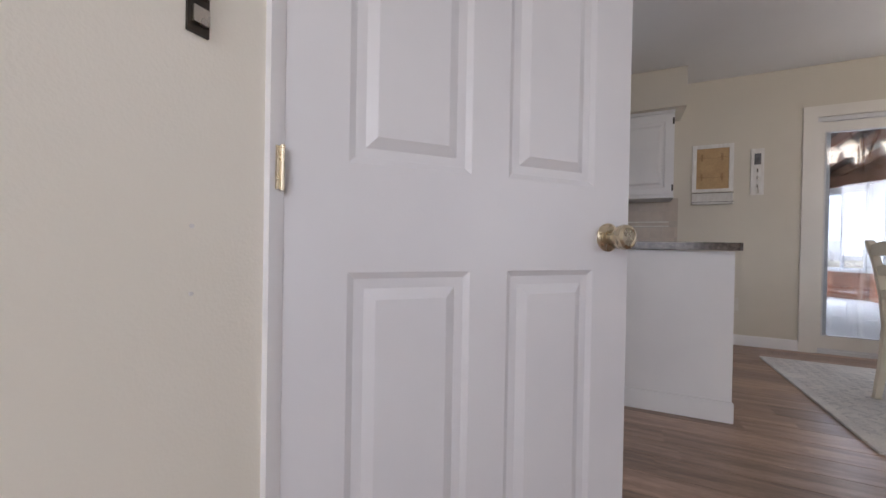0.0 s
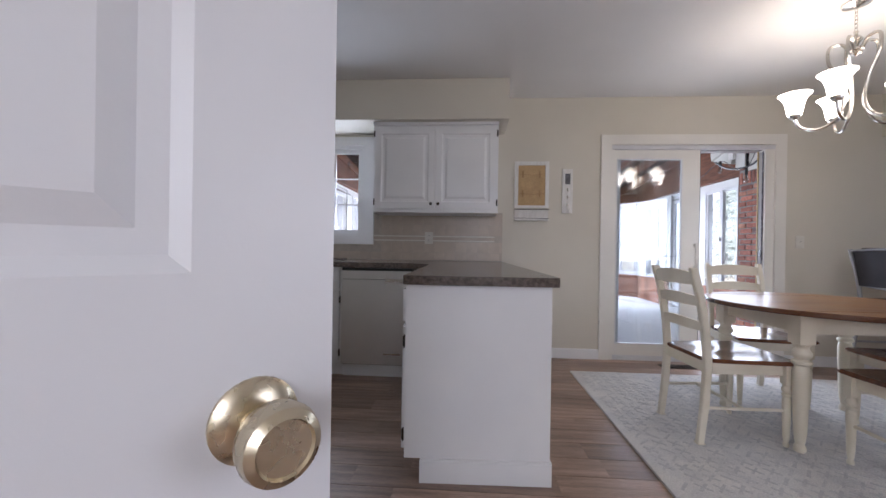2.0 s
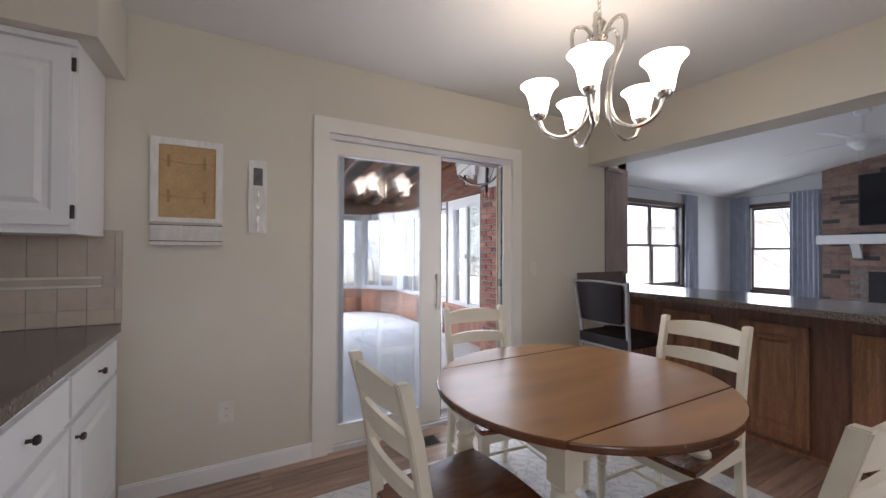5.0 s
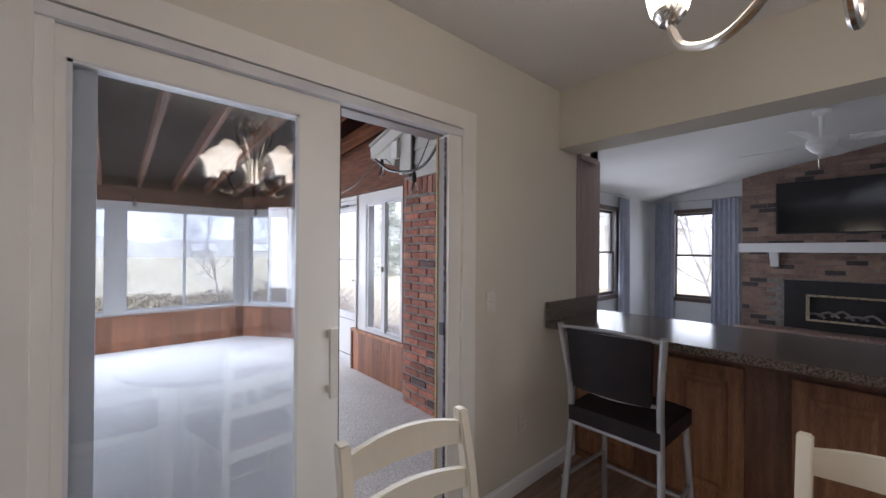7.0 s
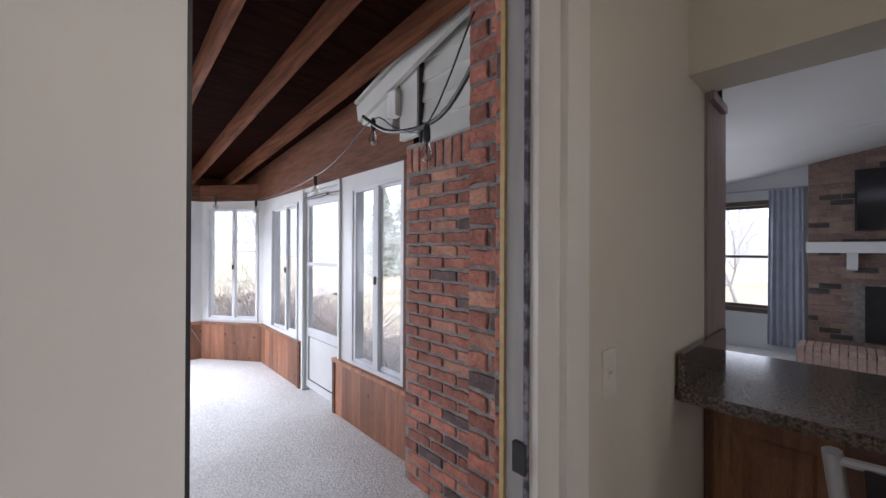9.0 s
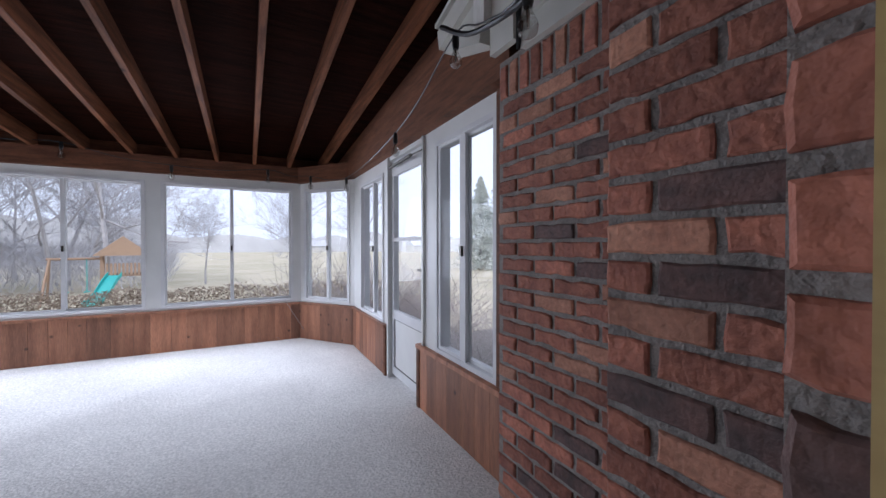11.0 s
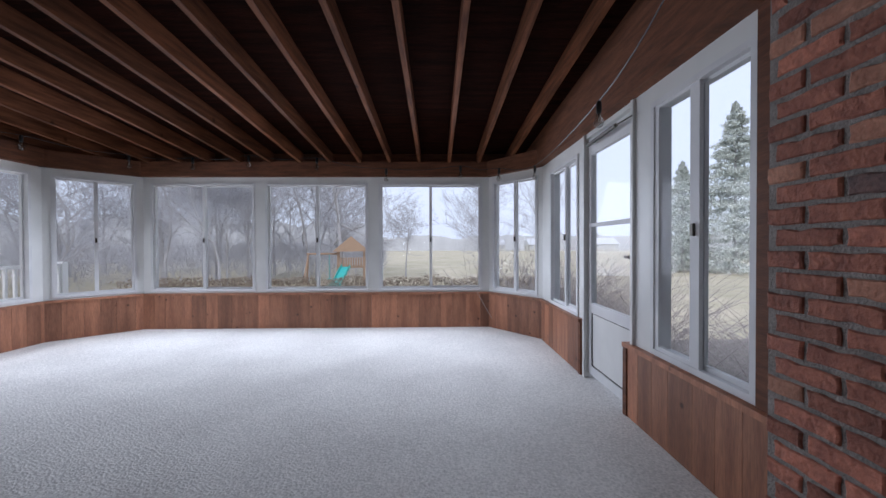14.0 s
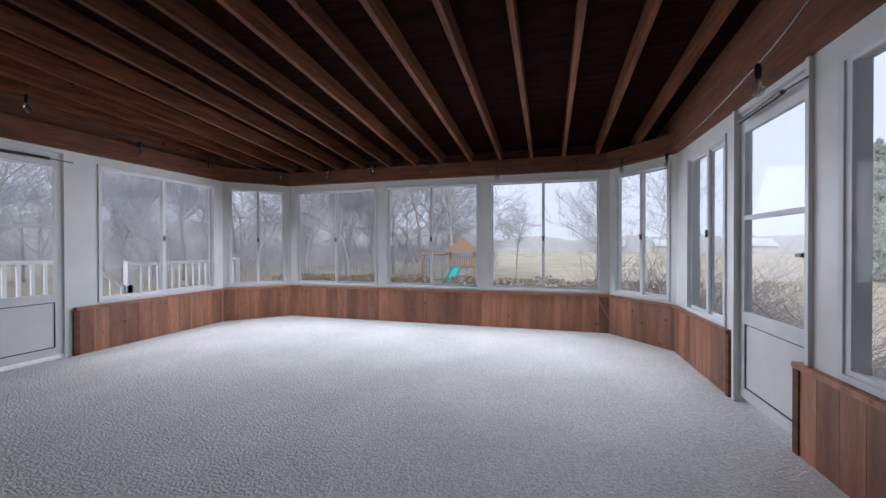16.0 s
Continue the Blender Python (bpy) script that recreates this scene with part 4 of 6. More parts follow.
def dining_chair(m):
    """Seat faces +x in its own frame; the origin lies under the seat's middle."""
    t = thing("dining_chair", m, "cream painted ladder back dining chair with a brown wooden seat", "chair", "chairs round the table")
    bm = bmx()
    n = 7
    grid = []
    for i in range(n + 1):
        row = []
        for j in range(n + 1):
            u, v = i / n, j / n
            x = -0.21 + 0.45 * u
            w = 0.19 + 0.045 * u
            y = (2 * v - 1) * w
            dip = -0.012 * math.exp(-((u - 0.42) ** 2) * 8) * math.exp(-((abs(2 * v - 1) - 0.45) ** 2) * 9)
            row.append(bm.verts.new((x + 0.02 * u * (1 - (2 * v - 1) ** 2), y, 0.455 + dip)))
        grid.append(row)
    for i in range(n):
        for j in range(n):
            bm.faces.new((grid[i][j], grid[i + 1][j], grid[i + 1][j + 1], grid[i][j + 1]))
    ext = bmesh.ops.extrude_face_region(bm, geom=list(bm.faces))
    for v in ext["geom"]:
        if isinstance(v, bmesh.types.BMVert):
            v.co.z = 0.432
    part("seat", soften(bm, 0.006, 2), M_SEAT, t, "dark brown scooped wooden seat", True)
    for s in (-1, 1):
        bm = bmx()
        turned_leg(bm, 0.205, s * 0.2, 0, 0.432, 0.56, 0.02, 0.10)
        part("leg", soften(bm, 0.002, 1), M_CREAMP, t, "", True)
        bm = bmx()
        path = [(-0.235, 0.0), (-0.212, 0.2), (-0.2, 0.43), (-0.215, 0.6), (-0.245, 0.78), (-0.285, 0.935)]
        for (xa, za), (xb, zb) in zip(path, path[1:]):
            vs = []
            for x, z in ((xa, za), (xb, zb)):
                d = 0.019 if z > 0.05 else 0.016
                vs += [bm.verts.new(p) for p in ((x - d, s * 0.182 - 0.016, z), (x + d, s * 0.182 - 0.016, z), (x + d, s * 0.182 + 0.016, z), (x - d, s * 0.182 + 0.016, z))]
            for i in range(4):
                bm.faces.new((vs[i], vs[(i + 1) % 4], vs[4 + (i + 1) % 4], vs[4 + i]))
            if za == 0.0:
                bm.faces.new(vs[:4])
            if zb == 0.935:
                bm.faces.new(vs[4:])
        bmesh.ops.remove_doubles(bm, verts=bm.verts, dist=1e-5)
        part("back_post", soften(bm, 0.004, 2), M_CREAMP, t)
    for x, z, h, arch in ((-0.222, 0.62, 0.045, 0.012), (-0.243, 0.755, 0.05, 0.014), (-0.271, 0.875, 0.062, 0.02)):
        bm = bmx()
        cols = []
        for k in range(9):
            v = k / 8 * 2 - 1
            xx = x - 0.022 * (1 - v * v)
            cols.append([bm.verts.new(p) for p in ((xx - 0.009, v * 0.172, z - h / 2), (xx + 0.009, v * 0.172, z - h / 2), (xx + 0.006, v * 0.172, z + h / 2 + arch * (1 - v * v)), (xx - 0.012, v * 0.172, z + h / 2 + arch * (1 - v * v)))])
        for a, b in zip(cols, cols[1:]):
            for i in range(4):
                bm.faces.new((a[i], a[(i + 1) % 4], b[(i + 1) % 4], b[i]))
        bm.faces.new(cols[0])
        bm.faces.new(cols[-1])
        part("back_slat", soften(bm, 0.003, 1), M_CREAMP, t)
    bm = bmx()
    for s in (-1, 1):
        box(bm, -0.185, 0.187, s * 0.19 - 0.009, s * 0.19 + 0.009, 0.375, 0.432)
    box(bm, 0.195, 0.213, -0.18, 0.18, 0.375, 0.432)
    box(bm, -0.21, -0.192, -0.166, 0.166, 0.375, 0.432)
    part("seat_rail", bm, M_CREAMP, t)
    for s in (-1, 1):
        bm = bmx()
        tube(bm, [(-0.215, s * 0.184, 0.19), (0.2, s * 0.199, 0.19)], 0.009, 8)
        part("stretcher", bm, M_CREAMP, t)
    bm = bmx()
    tube(bm, [(-0.01, -0.19, 0.19), (-0.01, 0.19, 0.19)], 0.009, 8)
    part("stretcher", bm, M_CREAMP, t)
    return t


ch = dining_chair(pose(1.94, 3.165, 0.013, 0, 0, 3))
for x, y, a in ((2.53, 3.72, -96), (3.02, 3.10, 180), (2.53, 2.62, 88)):
    copy_thing(ch, pose(x, y, 0.013, 0, 0, a))

# bar with granite top and oak panels
bar = thing("bar_counter", pose(4.40, 0, 0), "dark oak breakfast bar front with raised panels", "bar")
bm = bmx()
box(bm, 0.02, 0.32, 1.1, YB - 0.002, 0.0, 0.93)
part("body", bm, M_OAKP, bar)
for k in range(6):
    b = 4.50 - k * 0.545
    a = b - 0.36
    bm = bmx()
    panelled(bm, a, b, 0.065, 0.815, -0.010, 0.02, [(a + 0.062, b - 0.062, 0.135, 0.745)])
    o = part("panel", bm, M_OAK, bar, "raised panel oak door front")
    o.matrix_local = Matrix(((0, 1, 0, 0), (1, 0, 0, 0), (0, 0, 1, 0), (0, 0, 0, 1)))
bm = bmx()
box(bm, 0.004, 0.02, 1.1, 4.52, 0, 0.025)
part("base_moulding", soften(bm, 0.006, 3), M_OAK, bar)
bm = bmx()
prism(bm, [(4.045, 1.1), (4.78, 1.1), (4.78, YB - 0.002), (4.045, YB - 0.002), (4.03, YB - 0.02)], 0.932, 0.972)
tagged(part("bar_worktop", soften(bm, 0.008, 3), M_BARTOP), "speckled granite bar top on the oak bar", "countertop")
bm = bmx()
box(bm, 4.032, 4.66, YB - 0.032, YB - 0.013, 0.973, 1.095)
tagged(part("bar_backsplash", soften(bm, 0.003), M_BARTOP), "short speckled granite backsplash standing on the bar top", "backsplash")

# bar stool
stool = thing("bar_stool", pose(3.80, 3.925, 0, 0, 0, 0), "grey metal bar stool with black leather seat and back", "stool")
for s in (-1, 1):
    bm = bmx()
    tube(bm, curve_points([(-0.24, s * 0.225, 0.0), (-0.19, s * 0.205, 0.4), (-0.17, s * 0.197, 0.62), (-0.185, s * 0.2, 0.82), (-0.225, s * 0.225, 1.075)], 5), 0.015, 10)
    part("back_leg", bm, M_STOOL, stool, "", True)
    bm = bmx()
    tube(bm, [(0.22, s * 0.215, 0.0), (0.165, s * 0.19, 0.62)], 0.014, 10)
    part("leg", bm, M_STOOL, stool, "", True)
bm = bmx()
tube(bm, [(0.198, -0.205, 0.25), (0.198, 0.205, 0.25)], 0.01, 8)
for s in (-1, 1):
    tube(bm, [(0.19, s * 0.2, 0.33), (-0.2, s * 0.226, 0.33)], 0.009, 8)
part("footrest", bm, M_STOOL, stool, "", True)
bm = bmx()
tube(bm, [(-0.17, -0.197, 0.60), (-0.17, 0.197, 0.60)], 0.01, 8)
part("cross_rail", bm, M_STOOL, stool, "", True)
bm = bmx()
tube(bm, curve_points([(-0.185, -0.199, 0.79), (-0.2, 0, 0.775), (-0.185, 0.199, 0.79)], 5), 0.008, 8)
part("cross_rail", bm, M_STOOL, stool, "", True)
bm = bmx()
tube(bm, curve_points([(-0.225, -0.225, 1.06), (-0.245, 0, 1.075), (-0.225, 0.225, 1.06)], 5), 0.009, 8)
part("cross_rail", bm, M_STOOL, stool, "", True)
bm = bmx()
prism(bm, [(-0.19, -0.2), (0.19, -0.21), (0.215, -0.12), (0.22, 0), (0.215, 0.12), (0.19, 0.21), (-0.19, 0.2)], 0.615, 0.685)
part("seat", soften(bm, 0.02, 3), M_LEATHER, stool, "black leather seat cushion", True)
bm = bmx()
rows = []
for i in range(9):
    v = i / 8 * 2 - 1
    x = -0.215 - 0.022 * (1 - v * v)
    rows.append([bm.verts.new(p) for p in ((x + 0.006, v * 0.168, 0.785), (x + 0.034, v * 0.168, 0.785), (x + 0.002, v * 0.185, 1.06), (x - 0.026, v * 0.185, 1.06))])
for a, b in zip(rows, rows[1:]):
    for i in range(4):
        bm.faces.new((a[i], a[(i + 1) % 4], b[(i + 1) % 4], b[i]))
bm.faces.new(rows[0])
bm.faces.new(rows[-1])
part("backrest", soften(bm, 0.006, 2), M_LEATHER, stool, "black leather back pad", True)

# chandelier
CH = Vector((2.685, 3.205, 0))
lamp = thing("chandelier", pose(CH.x, CH.y, CEIL - 0.001), "satin nickel five arm chandelier, lit, with frosted bell shades", "chandelier")
bm = bmx()
lathe(bm, [(0.0, 0.0), (0.065, 0.0), (0.062, -0.012), (0.03, -0.022), (0.008, -0.03), (0.0, -0.03)], None, 28, False)
part("canopy", bm, M_NICKEL, lamp, "", True)
for k in range(6):
    bm = bmx()
    z = -0.045 - k * 0.022
    ring = [(0.008 * math.cos(a), 0.0, z + 0.015 * math.sin(a)) for a in [i * math.pi / 5 for i in range(11)]]
    tube(bm, ring, 0.002, 5, False)
    o = part("chain_link", bm, M_NICKEL, lamp)
    o.matrix_local = pose(0, 0, 0, 0, 0, 90 * (k % 2))
bm = bmx()
lathe(bm, [(0.0, -0.165), (0.012, -0.168), (0.008, -0.185), (0.022, -0.20), (0.03, -0.215), (0.018, -0.235), (0.012, -0.25), (0.03, -0.262), (0.036, -0.278), (0.022, -0.29), (0.012, -0.30), (0.0, -0.31)], None, 20, False)
part("hub", bm, M_NICKEL, lamp, "", True)
for k in range(5):
    a = math.radians(67 + 72 * k)
    c, s = math.cos(a), math.sin(a)
    prof = [(0.02, -0.29), (0.055, -0.225), (0.108, -0.23), (0.108, -0.32), (0.065, -0.43), (0.045, -0.56), (0.075, -0.655), (0.15, -0.70), (0.225, -0.675), (0.255, -0.612)]
    bm = bmx()
    tube(bm, curve_points([(r * c, r * s, z) for r, z in prof], 5), 0.0085, 8)
    arm = part("arm", bm, M_NICKEL, lamp, "", True)
    bm = bmx()
    lathe(bm, [(0.0, -0.505), (0.018, -0.505), (0.03, -0.49), (0.03, -0.475), (0.0, -0.475)], pose(0.255 * c, 0.255 * s, -0.112), 18, False)
    part("cup", bm, M_NICKEL, lamp, "", True)
    bm = bmx()
    lathe(bm, [(0.034, -0.478), (0.040, -0.454), (0.045, -0.42), (0.054, -0.388), (0.070, -0.362), (0.083, -0.35), (0.080, -0.35), (0.067, -0.365), (0.051, -0.391), (0.042, -0.42), (0.036, -0.454), (0.030, -0.474)], pose(0.255 * c, 0.255 * s, -0.112), 28, False)
    part("shade", bm, M_SHADE, lamp, "frosted white glass bell shade, lit", True)
    bulb_light("chandelier_bulb", (CH.x + 0.255 * c, CH.y + 0.255 * s, CEIL - 0.45), 0.2, (1.0, 0.83, 0.62), 0.05)

# ---- living room ----
XF = 9.80


def living_window(name, m, w, z0, z1, label, double=True):
    t = tagged(new(name), label, "window", "", "structure")
    t.matrix_world = m
    bm = bmx()
    casing(bm, 0, w, z0, z1, 0.07, 0.02, True)
    part("casing", soften(bm, 0.004), M_OAKD, t, "dark stained wooden casing")
    step = w / (2 if double else 1)
    for k in range(2 if double else 1):
        zm = (z0 + z1) / 2
        sash("sash", k * step + 0.01, (k + 1) * step - 0.01, zm - 0.02, z1, 0.05, 0.08, 0.024, 0.024, 0.04, 0.025, t, M_OAKD)
        sash("sash", k * step + 0.01, (k + 1) * step - 0.01, z0, zm + 0.02, 0.02, 0.05, 0.024, 0.024, 0.025, 0.05, t, M_OAKD)
    return t


living_window("window_2", pose(6.62, 5.95, 0), 1.66, 0.72, 2.1, "double hung living room window pair in dark wood")
living_window("window_3", pose(XF, 5.53, 0, 0, 0, -90), 0.66, 0.6, 2.13, "double hung living room window in dark wood", False)


def curtain(m, w, z0, z1, label):
    t = thing("curtain", m, label, "curtain", "living room curtains")
    bm = bmx()
    n = 40
    lo, hi = [], []
    for i in range(n + 1):
        u = i / n
        d = 0.03 * math.sin(u * 11 * math.pi) + 0.008 * math.sin(u * 31)
        hi.append(bm.verts.new((u * w, -0.07 + d * 0.7, z1)))
        lo.append(bm.verts.new((u * w * 1.08 - 0.04 * w, -0.07 + d, z0)))
    for i in range(n):
        bm.faces.new((lo[i], lo[i + 1], hi[i + 1], hi[i]))
    ext = bmesh.ops.extrude_face_region(bm, geom=list(bm.faces))
    for v in ext["geom"]:
        if isinstance(v, bmesh.types.BMVert):
            v.co.y += 0.003
    part("cloth", bm, M_CURTAIN, t, "", True)


curtain(pose(XF, 5.83, 0, 0, 0, -90), 0.31, 0.1, 2.33, "blue grey curtain panel hanging beside the window")
curtain(pose(XF, 4.93, 0, 0, 0, -90), 0.36, 0.1, 2.33, "blue grey curtain panel hanging beside the window")
curtain(pose(8.30, 5.95, 0), 0.38, 0.1, 2.33, "blue grey curtain panel hanging beside the window")
curtain(pose(6.3, 5.95, 0), 0.3, 0.1, 2.33, "blue grey curtain panel hanging beside the window")
for m, w in ((pose(XF, 5.87, 2.345, 0, 0, -90), 1.36), (pose(6.25, 5.95, 2.345), 2.48)):
    rod = thing("curtain_rod", m, "thin grey metal curtain rod over the window", "curtain rod", "curtain rods")
    bm = bmx()
    tube(bm, [(0, -0.07, 0), (w, -0.07, 0)], 0.009, 8)
    part("rod", bm, M_STOOL, rod, "", True)
    for x in (0.05, w - 0.05):
        bm = bmx()
        tube(bm, [(x, -0.07, 0), (x, 0, 0)], 0.006, 6)
        part("bracket", bm, M_STOOL, rod)

# fireplace
fire = thing("fireplace", pose(XF, 3.36, 0), "brick fireplace wall with a black insert and raised hearth", "fireplace")
bm = bmx()
holed(bm, -1.16, 1.16, 0, 2.95, -0.06, -0.001, [(-0.62, 0.63, 0.32, 1.0)], pose(0, 0, 0, 0, 0, -90))
part("chimney_breast", bm, M_MORTAR, fire)
random.seed(11)
shades = [[], [], []]
for k in range(40):
    z = 0.0 + k * 0.0737
    off = 0.107 * (k % 2)
    for j in range(-1, 12):
        a, b = -1.16 + j * 0.213 + off, -1.16 + j * 0.213 + off + 0.203
        a, b = max(a, -1.158), min(b, 1.158)
        if b - a < 0.03 or (z + 0.06 > 0.30 and z < 1.0 and b > -0.64 and a < 0.65):
            continue
        shades[random.choice((0, 0, 0, 1, 1, 2))].append((a, b, z, z + 0.062))
for lst, mt in zip(shades, (M_FBRICK, material("tan fireplace brick", (0.36, 0.25, 0.19), (0.27, 0.17, 0.13), 5, 0.85, bump=0.5, bump_scale=70, fine=0.2), material("charcoal fireplace brick", (0.09, 0.07, 0.065), (0.06, 0.05, 0.048), 5, 0.85, bump=0.5, bump_scale=70, fine=0.2))):
    vs, fs = [], []
    for a, b, c, d in lst:
        n = len(vs)
        r = pose(0, 0, 0, 0, 0, -90)
        for y in (-0.06, -0.07 - random.random() * 0.004):
            vs += [tuple(r @ Vector(p)) for p in ((a, y, c), (b, y, c), (b, y, d), (a, y, d))]
        fs += [(n + 4, n + 5, n + 6, n + 7), (n, n + 1, n + 5, n + 4), (n + 1, n + 2, n + 6, n + 5), (n + 2, n + 3, n + 7, n + 6), (n + 3, n, n + 4, n + 7)]
    me = bpy.data.meshes.new("brick_facing")
    me.from_pydata(vs, [], fs)
    me.materials.append(mt)
    o = new("brick_facing", me)
    o.parent = fire
    o["kind"] = "stuff"
bm = bmx()
box(bm, -0.3, -0.062, -1.17, 1.17, 1.43, 1.57)
part("mantel", soften(bm, 0.006), M_WHITE, fire, "white wooden mantel shelf")
for y in (0.75, -0.75):
    bm = bmx()
    prism(bm, [(-0.25, 1.43), (-0.062, 1.43), (-0.062, 1.2), (-0.12, 1.22), (-0.16, 1.3)], y - 0.05, y + 0.05, Matrix(((1, 0, 0, 0), (0, 0, 1, 0), (0, 1, 0, 0), (0, 0, 0, 1))))
    part("mantel_bracket", bm, M_WHITE, fire)
bm = bmx()
box(bm, -0.60, -0.075, -1.24, 1.24, 0.0, 0.19)
part("hearth", bm, M_MORTAR, fire)
bm = bmx()
for j in range(33):
    y = -1.24 + j * 0.075
    box(bm, -0.61, -0.40, y + 0.004, y + 0.068, 0.19, 0.25)
    box(bm, -0.39, -0.18, y + 0.004, y + 0.068, 0.19, 0.25)
    box(bm, -0.612, -0.60, y + 0.004, y + 0.068, 0.02, 0.185)
o = part("hearth_bricks", bm, material("hearth brick", (0.50, 0.36, 0.30), (0.40, 0.28, 0.235), 5, 0.85, bump=0.4, fine=0.2), fire)
o["kind"] = "stuff"
bm = bmx()
holed(bm, -0.64, 0.65, 0.3, 1.01, 0.0, 0.03, [(-0.38, 0.40, 0.44, 0.79)], pose(-0.1, 0, 0, 0, 0, -90))
part("insert_surround", soften(bm, 0.003), M_FIREBOX, fire, "black metal insert surround")
bm = bmx()
holed(bm, -0.40, 0.42, 0.42, 0.81, 0.0, 0.012, [(-0.36, 0.38, 0.45, 0.78)], pose(-0.112, 0, 0, 0, 0, -90))
part("insert_trim", bm, M_BRASS, fire, "thin brass trim")
bm = bmx()
box(bm, -0.02, 0.15, -0.45, 0.45, 0.4, 0.85)
part("firebox", bm, M_FIREBOX, fire)
for k in range(5):
    bm = bmx()
    a = -0.3 + k * 0.14
    tube(bm, curve_points([(-0.03, -a - 0.1, 0.47 + 0.02 * (k % 2)), (-0.045, -a, 0.53 + 0.03 * (k % 3)), (-0.03, -a + 0.12, 0.50)], 3), 0.018, 8)
    part("log", bm, M_MORTAR, fire, "pale ceramic log")
tv = thing("television", pose(XF - 0.08, 3.36, 1.71), "large black wall mounted television over the mantel", "television")
bm = bmx()
box(bm, -0.06, -0.002, -0.72, 0.73, 0, 0.78)
part("body", soften(bm, 0.004), M_BLACK, tv)
bm = bmx()
box(bm, -0.063, -0.06, -0.70, 0.71, 0.02, 0.765)
part("screen", bm, M_TV, tv)
fan2 = thing("ceiling_fan", pose(7.16, 3.46, 2.50), "white living room ceiling fan at rest on the vault", "fan")
fan_parts(fan2, 4, 0.2, 0.72, M_WHITE, 0.32, 80.0)


# ---- sunroom ----
FS = 0.06
bm = bmx()
prism(bm, [(x, y) for x, y in ((4.3, 4.672), (4.3, 9.2), (3.7, 9.9), (-1.1, 9.9), (-1.85, 9.2), (-1.85, 4.672))], -0.2, FS)
setting("floor_sunroom", bm, M_CARPET, "cream shag carpet of the sunroom")
bm = bmx()
box(bm, 1.845, 3.235, 4.60, 4.676, -0.05, 0.028)
setting("threshold", bm, M_ALU, "door threshold")

YR0, ZR0, SLOPE = 9.6, 2.225, 0.08


def rz(y):
    return ZR0 + (YR0 - y) * SLOPE


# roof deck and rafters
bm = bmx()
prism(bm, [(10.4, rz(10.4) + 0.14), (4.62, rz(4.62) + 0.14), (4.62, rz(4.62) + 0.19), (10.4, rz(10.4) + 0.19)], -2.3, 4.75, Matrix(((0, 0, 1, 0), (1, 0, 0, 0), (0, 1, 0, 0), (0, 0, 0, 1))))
setting("ceiling_sunroom", bm, M_DECK, "dark stained plywood roof deck with shade in its colour")
bm = bmx()
prism(bm, [(10.3, rz(10.3)), (4.68, rz(4.68)), (4.68, rz(4.68) + 0.14), (10.3, rz(10.3) + 0.14)], -0.019, 0.019, Matrix(((0, 0, 1, 0), (1, 0, 0, 0), (0, 1, 0, 0), (0, 0, 0, 1))))
rafter_mesh = mesh_of("rafter", soften(bm, 0.003, 1), M_RAFTER)
for k in range(15):
    x = 3.786 - 0.386 * k
    o = tagged(new("rafter", rafter_mesh), "reddish stained wooden roof rafter", "rafter", "sunroom rafters", "structure")
    o.location.x = x


def run(p0, p1):
    """The frame of a wall that runs from p0 to p1: x along it, y outwards, z up."""
    d = Vector((p1[0] - p0[0], p1[1] - p0[1], 0))
    a = math.degrees(math.atan2(d.y, d.x))
    return pose(p0[0], p0[1], 0, 0, 0, a), d.length


def sun_window(name, m, s0, s1, z0, z1, stile=0.016, lap=0.018, depth=0.02):
    t = tagged(new(name), "white aluminium sliding window of the sunroom", "window", "", "structure")
    t.matrix_world = m
    bm = bmx()
    for a, b, c, d in ((s0 - 0.03, s0, z0 - 0.03, z1 + 0.03), (s1, s1 + 0.03, z0 - 0.03, z1 + 0.03), (s0, s1, z1, z1 + 0.03), (s0, s1, z0 - 0.03, z0)):
        box(bm, a, b, -0.012, 0.09, c, d)
    part("window_frame", soften(bm, 0.003), M_ALU, t)
    mid = (s0 + s1) / 2
    sash("sash", s0, mid + lap, z0, z1, depth, depth + 0.02, stile, 2 * lap, 0.018, 0.022, t, M_ALU, M_SUNGLASS)
    sash("sash", mid - lap, s1, z0, z1, depth + 0.025, depth + 0.045, 2 * lap, stile, 0.018, 0.022, t, M_ALU, M_SUNGLASS)
    bm = bmx()
    box(bm, mid - 0.012, mid + 0.006, depth - 0.014, depth, 1.19, 1.25)
    part("latch", soften(bm, 0.002), M_DKMETAL, t)
    return t


